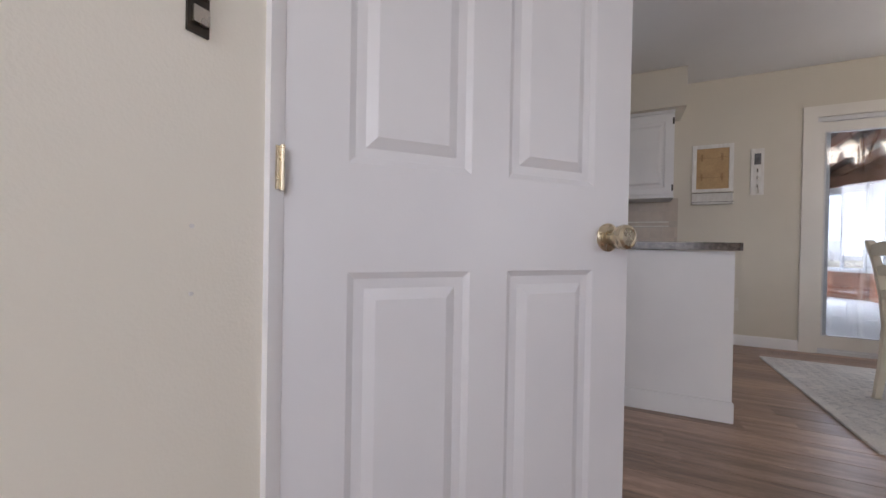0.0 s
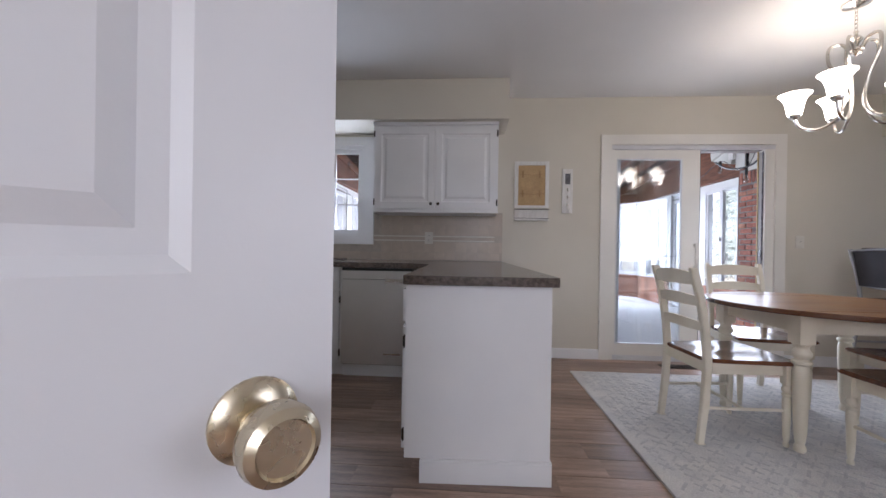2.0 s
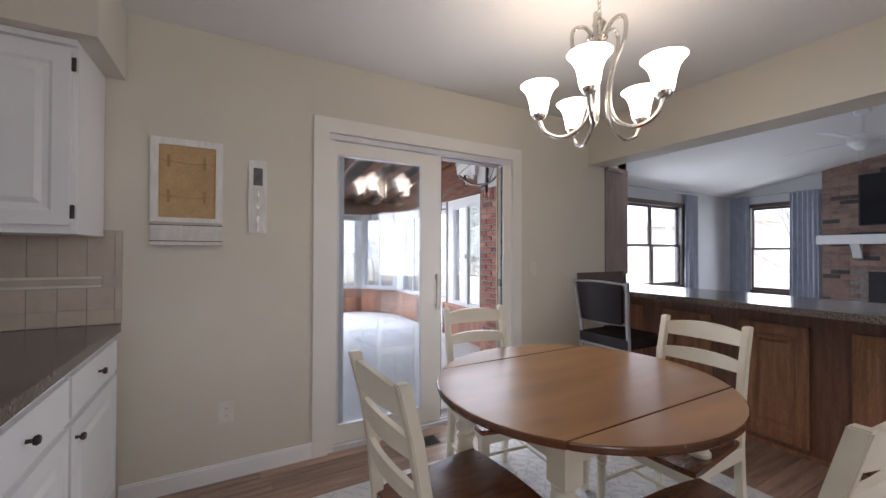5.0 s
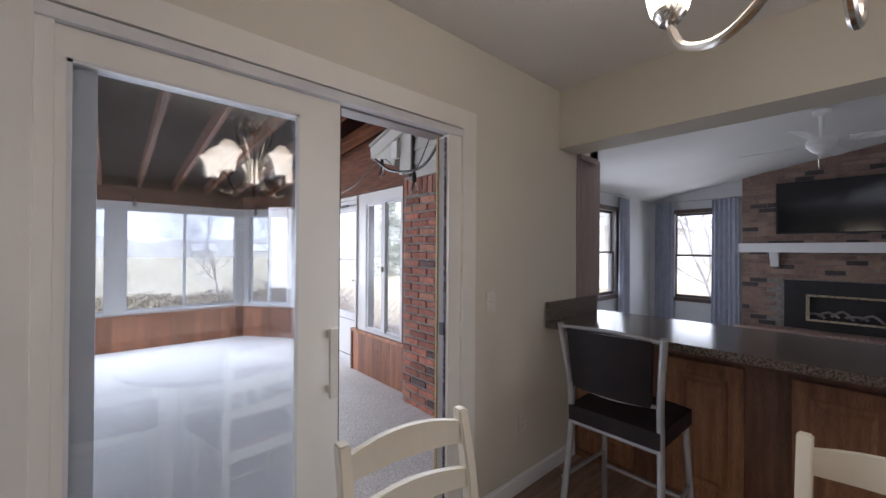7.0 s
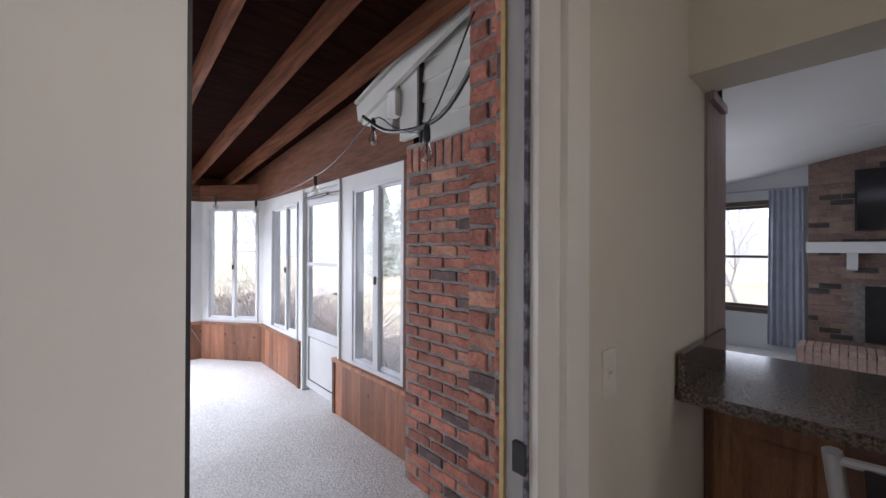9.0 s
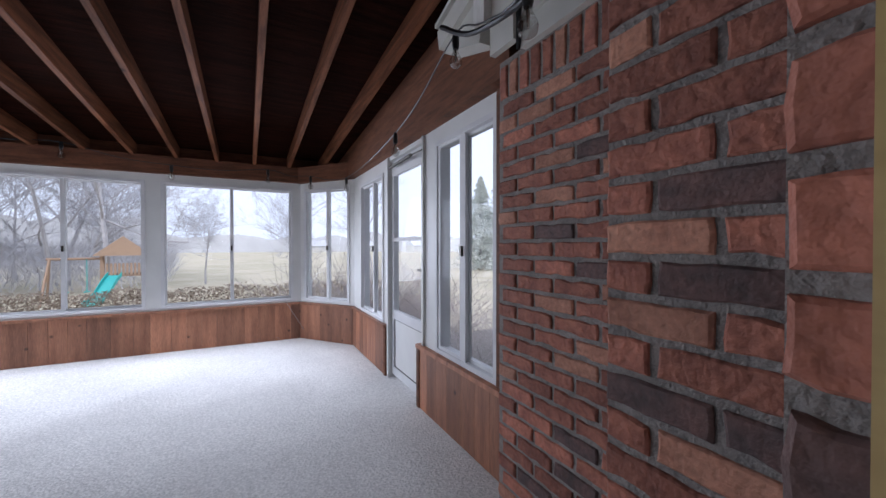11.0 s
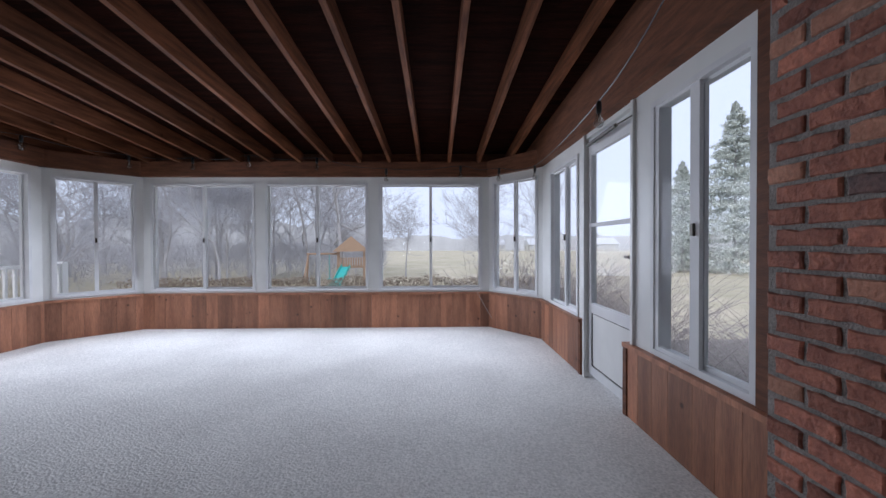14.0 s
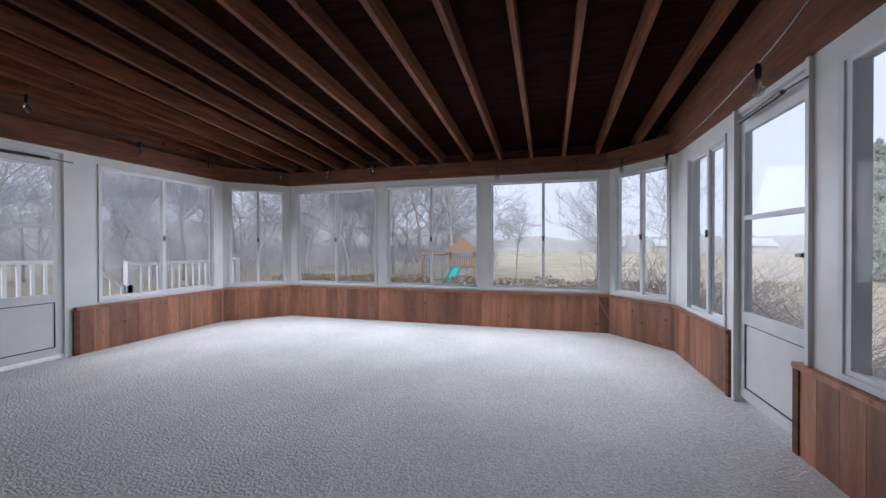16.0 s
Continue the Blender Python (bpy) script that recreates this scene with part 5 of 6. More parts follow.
def sun_door(m, s0, s1, name, knob_at):
    """A storm door with two panes and a kick panel, closed."""
    t = tagged(new(name), "white aluminium storm door of the sunroom, closed, with a closer arm", "door", "", "structure")
    t.matrix_world = m
    bm = bmx()
    for a, b, c, d in ((s0, s0 + 0.05, FS + 0.04, 2.0), (s1 - 0.05, s1, FS + 0.04, 2.0), (s0 + 0.05, s1 - 0.05, 1.87, 2.0), (s0 + 0.05, s1 - 0.05, 1.29, 1.32), (s0 + 0.05, s1 - 0.05, 0.60, 0.68), (s0 + 0.05, s1 - 0.05, FS + 0.04, 0.17)):
        box(bm, a, b, 0.02, 0.05, c, d)
    part("leaf", soften(bm, 0.003), M_ALU, t)
    bm = bmx()
    box(bm, s0 + 0.05, s1 - 0.05, 0.03, 0.04, 0.17, 0.60)
    part("kick_panel", bm, M_SUNWHITE, t)
    bm = bmx()
    for a, b, c, d in ((s0 + 0.05, s0 + 0.058, 0.17, 0.60), (s1 - 0.058, s1 - 0.05, 0.17, 0.60), (s0 + 0.058, s1 - 0.058, 0.592, 0.60), (s0 + 0.058, s1 - 0.058, 0.17, 0.178)):
        box(bm, a, b, 0.026, 0.03, c, d)
    part("gasket", bm, M_DKMETAL, t, "dark rubber gasket")
    for c, d in ((0.68, 1.29), (1.32, 1.87)):
        bm = bmx()
        box(bm, s0 + 0.046, s1 - 0.046, 0.033, 0.038, c - 0.004, d + 0.004)
        part("pane", bm, M_SUNGLASS, t).visible_shadow = False
    bm = bmx()
    x = s0 + 0.03 if knob_at < 0 else s1 - 0.03
    lathe(bm, [(0.012, 0), (0.008, 0.02), (0.014, 0.03), (0.0, 0.04)], Matrix.Translation((x, 0.02, 1.07)) @ pose(0, 0, 0, 90, 0, 0), 10, False)
    box(bm, x - 0.045 if knob_at > 0 else x, x if knob_at > 0 else x + 0.045, -0.018, -0.008, 1.06, 1.08)
    part("handle", bm, M_DKMETAL, t, "dark lever handle")
    bm = bmx()
    tube(bm, [(s0 + 0.1, -0.03, 1.93), (s1 - 0.12, -0.05, 1.93)], 0.014, 8)
    tube(bm, [(s1 - 0.12, -0.05, 1.93), (s1 + 0.06, -0.04, 1.93)], 0.005, 6)
    part("door_closer", bm, M_DKMETAL, t, "dark pneumatic closer arm")
    return t


board_meshes = {}


def wainscot(m, s0, s1, top, name, ends=()):
    """Cedar boards under the windows with a cap rail."""
    t = tagged(new(name), "reddish cedar board wainscot with a cap rail", "wainscot", "", "structure")
    t.matrix_world = m
    bm = bmx()
    box(bm, s0, s1, -0.006, 0.09, FS, top - 0.02)
    part("backing", bm, M_BEAM, t)
    bm = bmx()
    box(bm, s0 - 0.01, s1 + 0.01, -0.04, 0.06, top - 0.02, top + 0.008)
    part("cap_rail", soften(bm, 0.004), M_CEDAR, t)
    random.seed(int(abs(s1) * 100))
    s, k = s0, 0
    while s < s1 - 0.01:
        w = min(random.choice((0.145, 0.145, 0.19)), s1 - s)
        key = (round(w, 3), round(top, 3))
        if key not in board_meshes:
            bm = bmx()
            box(bm, 0.0012, w - 0.0012, -0.02, -0.004, FS + 0.002, top - 0.02)
            soften(bm, 0.0025, 1)
            board_meshes[key] = mesh_of("board", bm, M_CEDAR)
        o = new("board", board_meshes[key])
        o.parent = t
        o.location = (s, 0, 0)
        s += w
    for e in ends:
        bm = bmx()
        box(bm, e - 0.022, e + 0.022, -0.028, 0.1, FS, top - 0.02)
        part("end_post", soften(bm, 0.003), M_BEAM, t)
    return t


def upper(m, s0, s1, name, holes, z0):
    bm = bmx()
    holed(bm, s0, s1, z0, 2.05, 0, 0.09, holes, m)
    return setting(name, bm, M_SUNWHITE, "white painted sunroom wall between the windows")


def header(m, s0, s1, name):
    bm = bmx()
    box(bm, s0, s1, -0.075, 0.1, 2.045, 2.235, m)
    return setting(name, soften(bm, 0.004), M_BEAM, "reddish stained header beam over the windows")


# back wall, from the right corner to the left
mb, lb = run((3.545, 9.71), (-0.985, 9.71))
mb = pose(-0.985, 9.71, 0)
wins = [(-0.86, 0.43), (0.63, 1.915), (2.115, 3.425)]
upper(mb, 0, lb, "wall_sun_back", [(a + 0.985 - 0.03, b + 0.985 + 0.03, 0.55, 1.97) for a, b in wins], 0.49)
for k, (a, b) in enumerate(wins):
    sun_window("window_%d" % (4 + k), mb, a + 0.985, b + 0.985, 0.58, 1.94)
wainscot(mb, 0.0, lb, 0.52, "wainscot_back")
header(mb, -0.1, lb + 0.1, "beam_back")
# diagonal corners
md, ld = run((3.545, 9.71), (4.07, 9.035))
upper(md, 0, ld, "wall_sun_corner_east", [(0.07, ld - 0.07, 0.55, 1.97)], 0.49)
sun_window("window_7", md, 0.10, ld - 0.10, 0.58, 1.94)
wainscot(md, 0.0, ld, 0.52, "wainscot_corner_east")
header(md, -0.03, ld + 0.03, "beam_corner_east")
ml, ll = run((-1.62, 9.06), (-0.985, 9.71))
upper(ml, 0, ll, "wall_sun_corner_west", [(0.07, ll - 0.07, 0.55, 1.97)], 0.49)
sun_window("window_8", ml, 0.10, ll - 0.10, 0.58, 1.94)
wainscot(ml, 0.0, ll, 0.52, "wainscot_corner_west")
header(ml, -0.03, ll + 0.03, "beam_corner_west")
# right wall: x along -y from the corner
mr = pose(4.07, 9.035, 0, 0, 0, -90)
R = lambda y: 9.035 - y
upper(mr, 0, R(5.99), "wall_sun_east", [(R(8.73), R(7.94), 0.53, 1.93), (R(7.79), R(7.04), FS, 2.01), (R(6.84), R(6.135), 0.535, 1.945)], FS)
sun_window("window_9", mr, R(8.70), R(7.97), 0.56, 1.90)
sun_window("window_10", mr, R(6.81), R(6.165), 0.565, 1.915, 0.036, 0.032, -0.004)
bm = bmx()
box(bm, R(6.13), R(5.985), -0.016, -0.002, 0.53, 2.043)
o = setting("trim_brick_corner", soften(bm, 0.003), M_BEAM, "reddish stained board between window and brick")
o.matrix_world = mr
sun_door(mr, R(7.78), R(7.05), "door_3", 1)
wainscot(mr, 0.0, R(7.86), 0.52, "wainscot_east_far", (R(7.86),))
wainscot(mr, R(7.10), R(5.99), 0.52, "wainscot_east_near", (R(7.10),))
header(mr, -0.03, R(5.95), "beam_east")
bm = bmx()
box(bm, R(7.04) - 0.008, R(7.04) + 0.02, -0.02, 0.0, 0.53, 2.04)
box(bm, R(7.79) - 0.02, R(7.79) + 0.008, -0.02, 0.0, FS, 2.04)
o = setting("trim_door_east", bm, M_SUNWHITE, "white door stop trim")
o.matrix_world = mr
# left wall
mw = pose(-1.62, 4.67, 0, 0, 0, 90)
L = lambda y: y - 4.67
upper(mw, 0, L(9.06), "wall_sun_west", [(L(7.53), L(8.94), 0.55, 1.97), (L(6.50), L(7.25), FS, 2.01)], FS)
sun_window("window_11", mw, L(7.56), L(8.91), 0.58, 1.94)
sun_door(mw, L(6.51), L(7.24), "door_4", -1)
wainscot(mw, L(7.33), L(9.06), 0.52, "wainscot_west", (L(7.33),))
wainscot(mw, 0.0, L(6.42), 0.52, "wainscot_west_near")
header(mw, 0.0, L(9.09), "beam_west")
# gables over the beams, and siding behind the open rafters
for nm, x0 in (("gable_east", 4.02), ("gable_west", -1.66)):
    bm = bmx()
    prism(bm, [(9.75, 2.235), (9.75, rz(9.75) + 0.14), (4.67, rz(4.67) + 0.14), (4.67, 2.235)], x0, x0 + 0.04, Matrix(((0, 0, 1, 0), (1, 0, 0, 0), (0, 1, 0, 0), (0, 0, 0, 1))))
    setting(nm, bm, M_BEAM, "cedar infill between beam and roof deck")
bm = bmx()
box(bm, -1.62, 4.02, 9.72, 9.76, 2.235, rz(9.72) + 0.14)
setting("gable_back", bm, M_BEAM, "cedar infill between beam and roof deck")

# lap siding and rake of the house roof above the brick
rake = tagged(new("house_eave"), "off white lap siding with a boxed eave return above the brick", "eave", "", "structure")
for k in range(5):
    bm = bmx()
    z = 2.06 + k * 0.115
    vs = [bm.verts.new(p) for p in ((3.925, 5.095, z), (3.925, 5.785, z), (3.943, 5.785, z + 0.118), (3.943, 5.095, z + 0.118), (3.955, 5.095, z), (3.955, 5.785, z), (3.955, 5.785, z + 0.118), (3.955, 5.095, z + 0.118))]
    for f in ((0, 1, 2, 3), (0, 1, 5, 4), (2, 3, 7, 6), (4, 5, 6, 7), (1, 2, 6, 5), (0, 3, 7, 4)):
        bm.faces.new([vs[i] for i in f])
    part("siding_board", bm, M_SIDING, rake)
yz = Matrix(((0, 0, 1, 0), (1, 0, 0, 0), (0, 1, 0, 0), (0, 0, 0, 1)))
bm = bmx()
prism(bm, [(6.40, 2.415), (5.10, 2.765), (5.10, 2.665), (5.96, 2.425), (6.38, 2.31)], 3.855, 3.885, yz)
part("rake_board", soften(bm, 0.004), M_SIDING, rake)
bm = bmx()
prism(bm, [(6.40, 2.43), (5.10, 2.78), (5.10, 2.80), (6.40, 2.45)], 3.84, 3.99, yz)
part("drip_edge", bm, M_SIDING, rake)
bm = bmx()
prism(bm, [(6.385, 2.40), (6.375, 2.295), (6.03, 2.19), (5.97, 2.42)], 3.885, 3.99, yz)
part("eave_return", soften(bm, 0.004), M_SIDING, rake)
bm = bmx()
box(bm, 3.86, 3.90, 5.955, 6.04, 2.245, 2.40)
part("lookout_block", soften(bm, 0.003), M_WASH, rake, "weathered wooden block")
bm = bmx()
box(bm, 3.90, 3.93, 5.80, 5.965, 2.10, 2.52)
part("corner_board", soften(bm, 0.003), M_SIDING, rake)
# Solid black strip stands for the shade inside the open joint.
bm = bmx()
box(bm, 3.915, 3.93, 5.785, 5.80, 2.06, 2.55)
part("gap_strip", bm, M_BLACK, rake, "black strip for the shade in an open joint")

# string lights along the beams
sl = thing("string_lights", pose(0, 0, 2.2), "black string lights with clear globe bulbs hung along the beams", "lights")


drops = [(-1.5, 6.93, 0.16), (-1.5, 7.86, 0.0), (-1.5, 8.75, 0.04), (-0.95, 9.45, 0.0), (-0.27, 9.6, 0.0), (0.44, 9.6, 0.03), (1.31, 9.6, 0.0), (2.2, 9.6, -0.14), (3.16, 9.6, -0.1), (3.62, 9.36, -0.18), (3.95, 8.92, -0.24), (3.85, 7.04, -0.24), (3.80, 6.10, -0.03), (3.63, 5.39, -0.28)]
wire = []
for (x, y, z), (x2, y2, z2) in zip(drops, drops[1:]):
    wire += [(x, y, z + 0.075), ((x + x2) / 2, (y + y2) / 2, (z + z2) / 2 + 0.04)]
wire += [(3.63, 5.39, -0.205), (3.575, 5.06, 0.12)]
bm = bmx()
tube(bm, curve_points(wire, 4), 0.004, 6)
part("wire", bm, M_BLACK, sl, "black cable", True)
for x, y, z in drops:
    bm = bmx()
    lathe(bm, [(0.0, 0.08), (0.01, 0.078), (0.016, 0.06), (0.017, 0.02), (0.013, 0.0), (0.0, 0.0)], pose(x, y, z), 12, False)
    sock = part("socket", bm, M_BLACK, sl, "", True)
    bm = bmx()
    lathe(bm, [(0.011, 0.0), (0.014, -0.015), (0.026, -0.04), (0.03, -0.055), (0.026, -0.075), (0.012, -0.086), (0.0, -0.088)], pose(x, y, z), 14, False)
    part("bulb", bm, M_BULB, sock, "clear glass bulb", True)
    bm = bmx()
    lathe(bm, [(0.004, 0.0), (0.006, -0.02), (0.003, -0.06), (0.0, -0.06)], pose(x, y, z), 8, False)
    part("filament", bm, M_NICKEL, sock)
bm = bmx()
tube(bm, curve_points([(3.70, 6.05, 0.02), (3.72, 5.8, -0.12), (3.72, 5.4, -0.14), (3.62, 5.02, 0.05)], 6), 0.011, 8)
part("cable", bm, M_BLACK, sl, "thick black cable", True)


# ---- outdoors ----
GZ = -1.5
bm = bmx()
n = 40
vs = [[bm.verts.new((-400 + 800 * i / n, -400 + 800 * j / n, GZ)) for j in range(n + 1)] for i in range(n + 1)]
for i in range(n):
    for j in range(n):
        bm.faces.new((vs[i][j], vs[i + 1][j], vs[i + 1][j + 1], vs[i][j + 1]))
setting("ground", bm, M_GRASS, "dormant straw coloured lawn")
bm = bmx()
box(bm, -3.3, 10.2, -1.6, 10.0, GZ - 0.2, -0.21)
setting("foundation", bm, M_MORTAR, "concrete foundation under the house")


def bare_tree(seed, h, spread=0.5, levels=4, fine=0.006):
    """Trunk with limbs that fork down to twigs; two meshes."""
    rnd = random.Random(seed)
    trunk_v, trunk_f, twig_v, twig_f = [], [], [], []

    def stick(p, q, r0, r1, seg, V, F):
        d = (q - p).normalized()
        a = d.orthogonal().normalized()
        b = d.cross(a)
        n0 = len(V)
        for c, r in ((p, r0), (q, r1)):
            for k in range(seg):
                t = 2 * math.pi * k / seg
                V.append(tuple(c + r * (math.cos(t) * a + math.sin(t) * b)))
        for k in range(seg):
            F.append((n0 + k, n0 + (k + 1) % seg, n0 + seg + (k + 1) % seg, n0 + seg + k))

    def grow(p, d, length, r, lev):
        steps = 4 if lev < 2 else 3
        for s in range(steps):
            q = p + d * length / steps
            r2 = r * (0.84 if lev < 2 else 0.78)
            stick(p, q, r, r2, 6 if lev < 2 else 3, trunk_v if lev < 2 else twig_v, trunk_f if lev < 2 else twig_f)
            d = (d + Vector((rnd.gauss(0, 0.13), rnd.gauss(0, 0.13), rnd.gauss(0.04, 0.08)))).normalized()
            p, r = q, r2
            if lev < levels and (s > 0 or lev > 0):
                for _ in range(2 + (rnd.random() < 0.4) if lev < 3 else 2):
                    side = Vector((rnd.gauss(0, 1), rnd.gauss(0, 1), rnd.gauss(0.25, 0.5))).normalized()
                    nd = (d * (1 - spread) + side * spread).normalized()
                    grow(p, nd, length * rnd.uniform(0.45, 0.68), max(r * 0.6, fine), lev + 1)

    grow(Vector((0, 0, 0)), Vector((0, 0, 1)), h * 0.55, h * 0.0095, 0)
    out = []
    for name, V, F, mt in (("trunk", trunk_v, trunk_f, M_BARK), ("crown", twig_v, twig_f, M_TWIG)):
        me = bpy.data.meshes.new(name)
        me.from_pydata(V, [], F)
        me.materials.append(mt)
        out.append(me)
    return out


def tree_thing(meshes, m, label, cat="tree", group="bare trees"):
    t = thing("tree", m, label, cat, group)
    for me in meshes:
        o = new(me.name, me)
        o.parent = t
    return t


kinds = [bare_tree(3, 11), bare_tree(8, 12), bare_tree(21, 9.5), bare_tree(34, 10.5, 0.62)]
saplings = [bare_tree(5, 9, 0.5, 3, 0.012), bare_tree(6, 10, 0.55, 3, 0.012), bare_tree(15, 12, 0.5, 3, 0.013), bare_tree(17, 13, 0.6, 3, 0.013)]
rnd = random.Random(4)
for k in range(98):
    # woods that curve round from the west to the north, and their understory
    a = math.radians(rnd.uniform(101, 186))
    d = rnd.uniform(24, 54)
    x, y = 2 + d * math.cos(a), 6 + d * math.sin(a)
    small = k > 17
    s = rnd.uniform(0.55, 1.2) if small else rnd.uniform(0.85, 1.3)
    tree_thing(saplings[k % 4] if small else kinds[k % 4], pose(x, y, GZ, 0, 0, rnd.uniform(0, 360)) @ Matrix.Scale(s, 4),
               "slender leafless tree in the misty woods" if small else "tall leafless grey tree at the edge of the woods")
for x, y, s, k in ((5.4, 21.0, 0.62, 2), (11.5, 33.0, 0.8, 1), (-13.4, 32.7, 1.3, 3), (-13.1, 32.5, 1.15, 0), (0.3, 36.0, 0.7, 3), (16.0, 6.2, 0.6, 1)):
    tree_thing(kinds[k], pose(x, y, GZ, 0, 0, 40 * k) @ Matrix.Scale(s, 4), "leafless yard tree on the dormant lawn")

# undergrowth of the woods
V, F = [], []
for k in range(30000):
    a = math.radians(rnd.uniform(97, 182))
    d = rnd.uniform(27, 62)
    x, y = 2 + d * math.cos(a), 6 + d * math.sin(a)
    p, w = Vector((x, y, GZ + rnd.uniform(0, 2.2))), rnd.uniform(0.006, 0.016)
    dirn = Vector((rnd.gauss(0, 0.5), rnd.gauss(0, 0.5), rnd.uniform(0.4, 1))).normalized()
    L = rnd.uniform(0.5, 1.3)
    for s in range(2):
        q = p + dirn * L
        n0 = len(V)
        V += [(p.x - w, p.y, p.z), (p.x + w, p.y, p.z), (q.x + w * 0.5, q.y, q.z), (q.x - w * 0.5, q.y, q.z)]
        F.append((n0, n0 + 1, n0 + 2, n0 + 3))
        dirn = (dirn + Vector((rnd.gauss(0, 0.4), rnd.gauss(0, 0.4), rnd.gauss(0, 0.2)))).normalized()
        p, w = q, w * 0.5
me = bpy.data.meshes.new("undergrowth")
me.from_pydata(V, [], F)
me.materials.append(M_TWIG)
tagged(new("undergrowth", me), "tangled grey winter undergrowth of the woods", "undergrowth", "", "stuff")


def leaf_cloud(name, count, place, size, mat, label, cat, seed, kind="", stretch=1.0):
    r = random.Random(seed)
    V, F = [], []
    for _ in range(count):
        p = Vector(place(r))
        a, b = Vector((r.gauss(0, 1), r.gauss(0, 1), r.gauss(0, 1))).normalized(), Vector((r.gauss(0, 1), r.gauss(0, 1), r.gauss(0, 1))).normalized()
        s = size * r.uniform(0.5, 1.3)
        n0 = len(V)
        V += [tuple(p - a * s * stretch), tuple(p + b * s * 0.5), tuple(p + a * s * stretch), tuple(p - b * s * 0.5)]
        F.append((n0, n0 + 1, n0 + 2, n0 + 3))
    me = bpy.data.meshes.new(name)
    me.from_pydata(V, [], F)
    me.materials.append(mat)
    return me


def hedge_place(r):
    x = r.uniform(-6, 6.5)
    top = 1.70 + 0.12 * noise.noise((x * 1.3, 0, 0))
    return (x, 15.6 + r.gauss(0, 0.3), GZ + top * (r.random() ** 0.6))


tagged(new("hedge", leaf_cloud("hedge", 42000, hedge_place, 0.036, M_HEDGE, "", "", 2)), "low clipped winter hedge behind the sunroom", "hedge", "", "stuff")


def shrub(x, y, h, seed):
    r = random.Random(seed)
    V, F = [], []
    for k in range(460):
        p = Vector((x + r.gauss(0, 0.12), y + r.gauss(0, 0.12), GZ))
        d = Vector((r.gauss(0, 0.3), r.gauss(0, 0.3), 1)).normalized()
        w, L = 0.010, h * r.uniform(0.4, 1.0)
        for s in range(5):
            q = p + d * L / 5
            n0 = len(V)
            sd = d.orthogonal().normalized() * w
            V += [tuple(p - sd), tuple(p + sd), tuple(q + sd * 0.8), tuple(q - sd * 0.8)]
            F.append((n0, n0 + 1, n0 + 2, n0 + 3))
            d = (d + Vector((r.gauss(0, 0.42), r.gauss(0, 0.42), r.gauss(0, 0.2)))).normalized()
            p, w = q, w * 0.8
    me = bpy.data.meshes.new("shrub")
    me.from_pydata(V, [], F)
    me.materials.append(M_SHRUB)
    return tagged(new("shrub", me), "leafless twiggy shrub beside the sunroom", "shrub", "bare shrubs")


for i, (x, y, h) in enumerate(((4.3, 11.1, 3.1), (4.85, 11.3, 3.0), (5.5, 8.7, 2.6), (5.6, 12.2, 3.4), (6.3, 11.0, 3.1), (6.3, 8.0, 2.5), (7.2, 9.0, 2.6), (6.6, 13.4, 3.0))):
    shrub(x, y, h, 50 + i)


def spruce(x, y, h, w, seed, label):
    t = thing("tree", pose(x, y, GZ), label, "tree", "evergreens")
    bm = bmx()
    lathe(bm, [(0.18, 0), (0.12, h * 0.5), (0.02, h)], None, 8)
    part("trunk", bm, M_BARK, t)

    rb = random.Random(seed + 70)
    limbs = []
    for _ in range(420):
        u = rb.random() ** 1.25
        limbs.append((u, rb.uniform(0, 2 * math.pi), w * (1 - u) ** 0.85 * rb.uniform(0.55, 1.08) + 0.15, rb.uniform(-0.35, 0.25)))

    def place(r):
        u, a, length, droop = limbs[r.randrange(len(limbs))]
        t = r.random() ** 0.7
        rad = length * t
        a += r.gauss(0, 0.10) + r.gauss(0, 0.12) * t
        return (rad * math.cos(a), rad * math.sin(a), 0.3 + (h - 0.4) * u + rad * droop + r.gauss(0, 0.10))

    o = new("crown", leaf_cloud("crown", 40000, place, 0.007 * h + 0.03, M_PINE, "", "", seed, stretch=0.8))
    o.parent = t


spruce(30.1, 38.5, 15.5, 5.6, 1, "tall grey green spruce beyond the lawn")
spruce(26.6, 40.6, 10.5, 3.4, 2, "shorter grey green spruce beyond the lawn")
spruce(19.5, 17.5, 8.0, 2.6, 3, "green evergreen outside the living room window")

# far tree line and far houses, with haze painted in as pale grey
def far_line(name, r0, a0, a1, h0, h1, mat, label, seed):
    V, F = [], []
    rn = random.Random(seed)
    n = 260
    for k in range(n + 1):
        a = math.radians(a0 + (a1 - a0) * k / n)
        h = h0 + (h1 - h0) * (0.5 + 0.5 * noise.noise((k * 0.06, seed, 0))) + rn.uniform(0, 0.7)
        V += [(r0 * math.cos(a), r0 * math.sin(a), GZ), (r0 * math.cos(a), r0 * math.sin(a), GZ + h)]
    for k in range(n):
        F.append((2 * k, 2 * k + 2, 2 * k + 3, 2 * k + 1))
    me = bpy.data.meshes.new(name)
    me.from_pydata(V, [], F)
    me.materials.append(mat)
    return tagged(new(name, me), label, "backdrop", "", "structure")


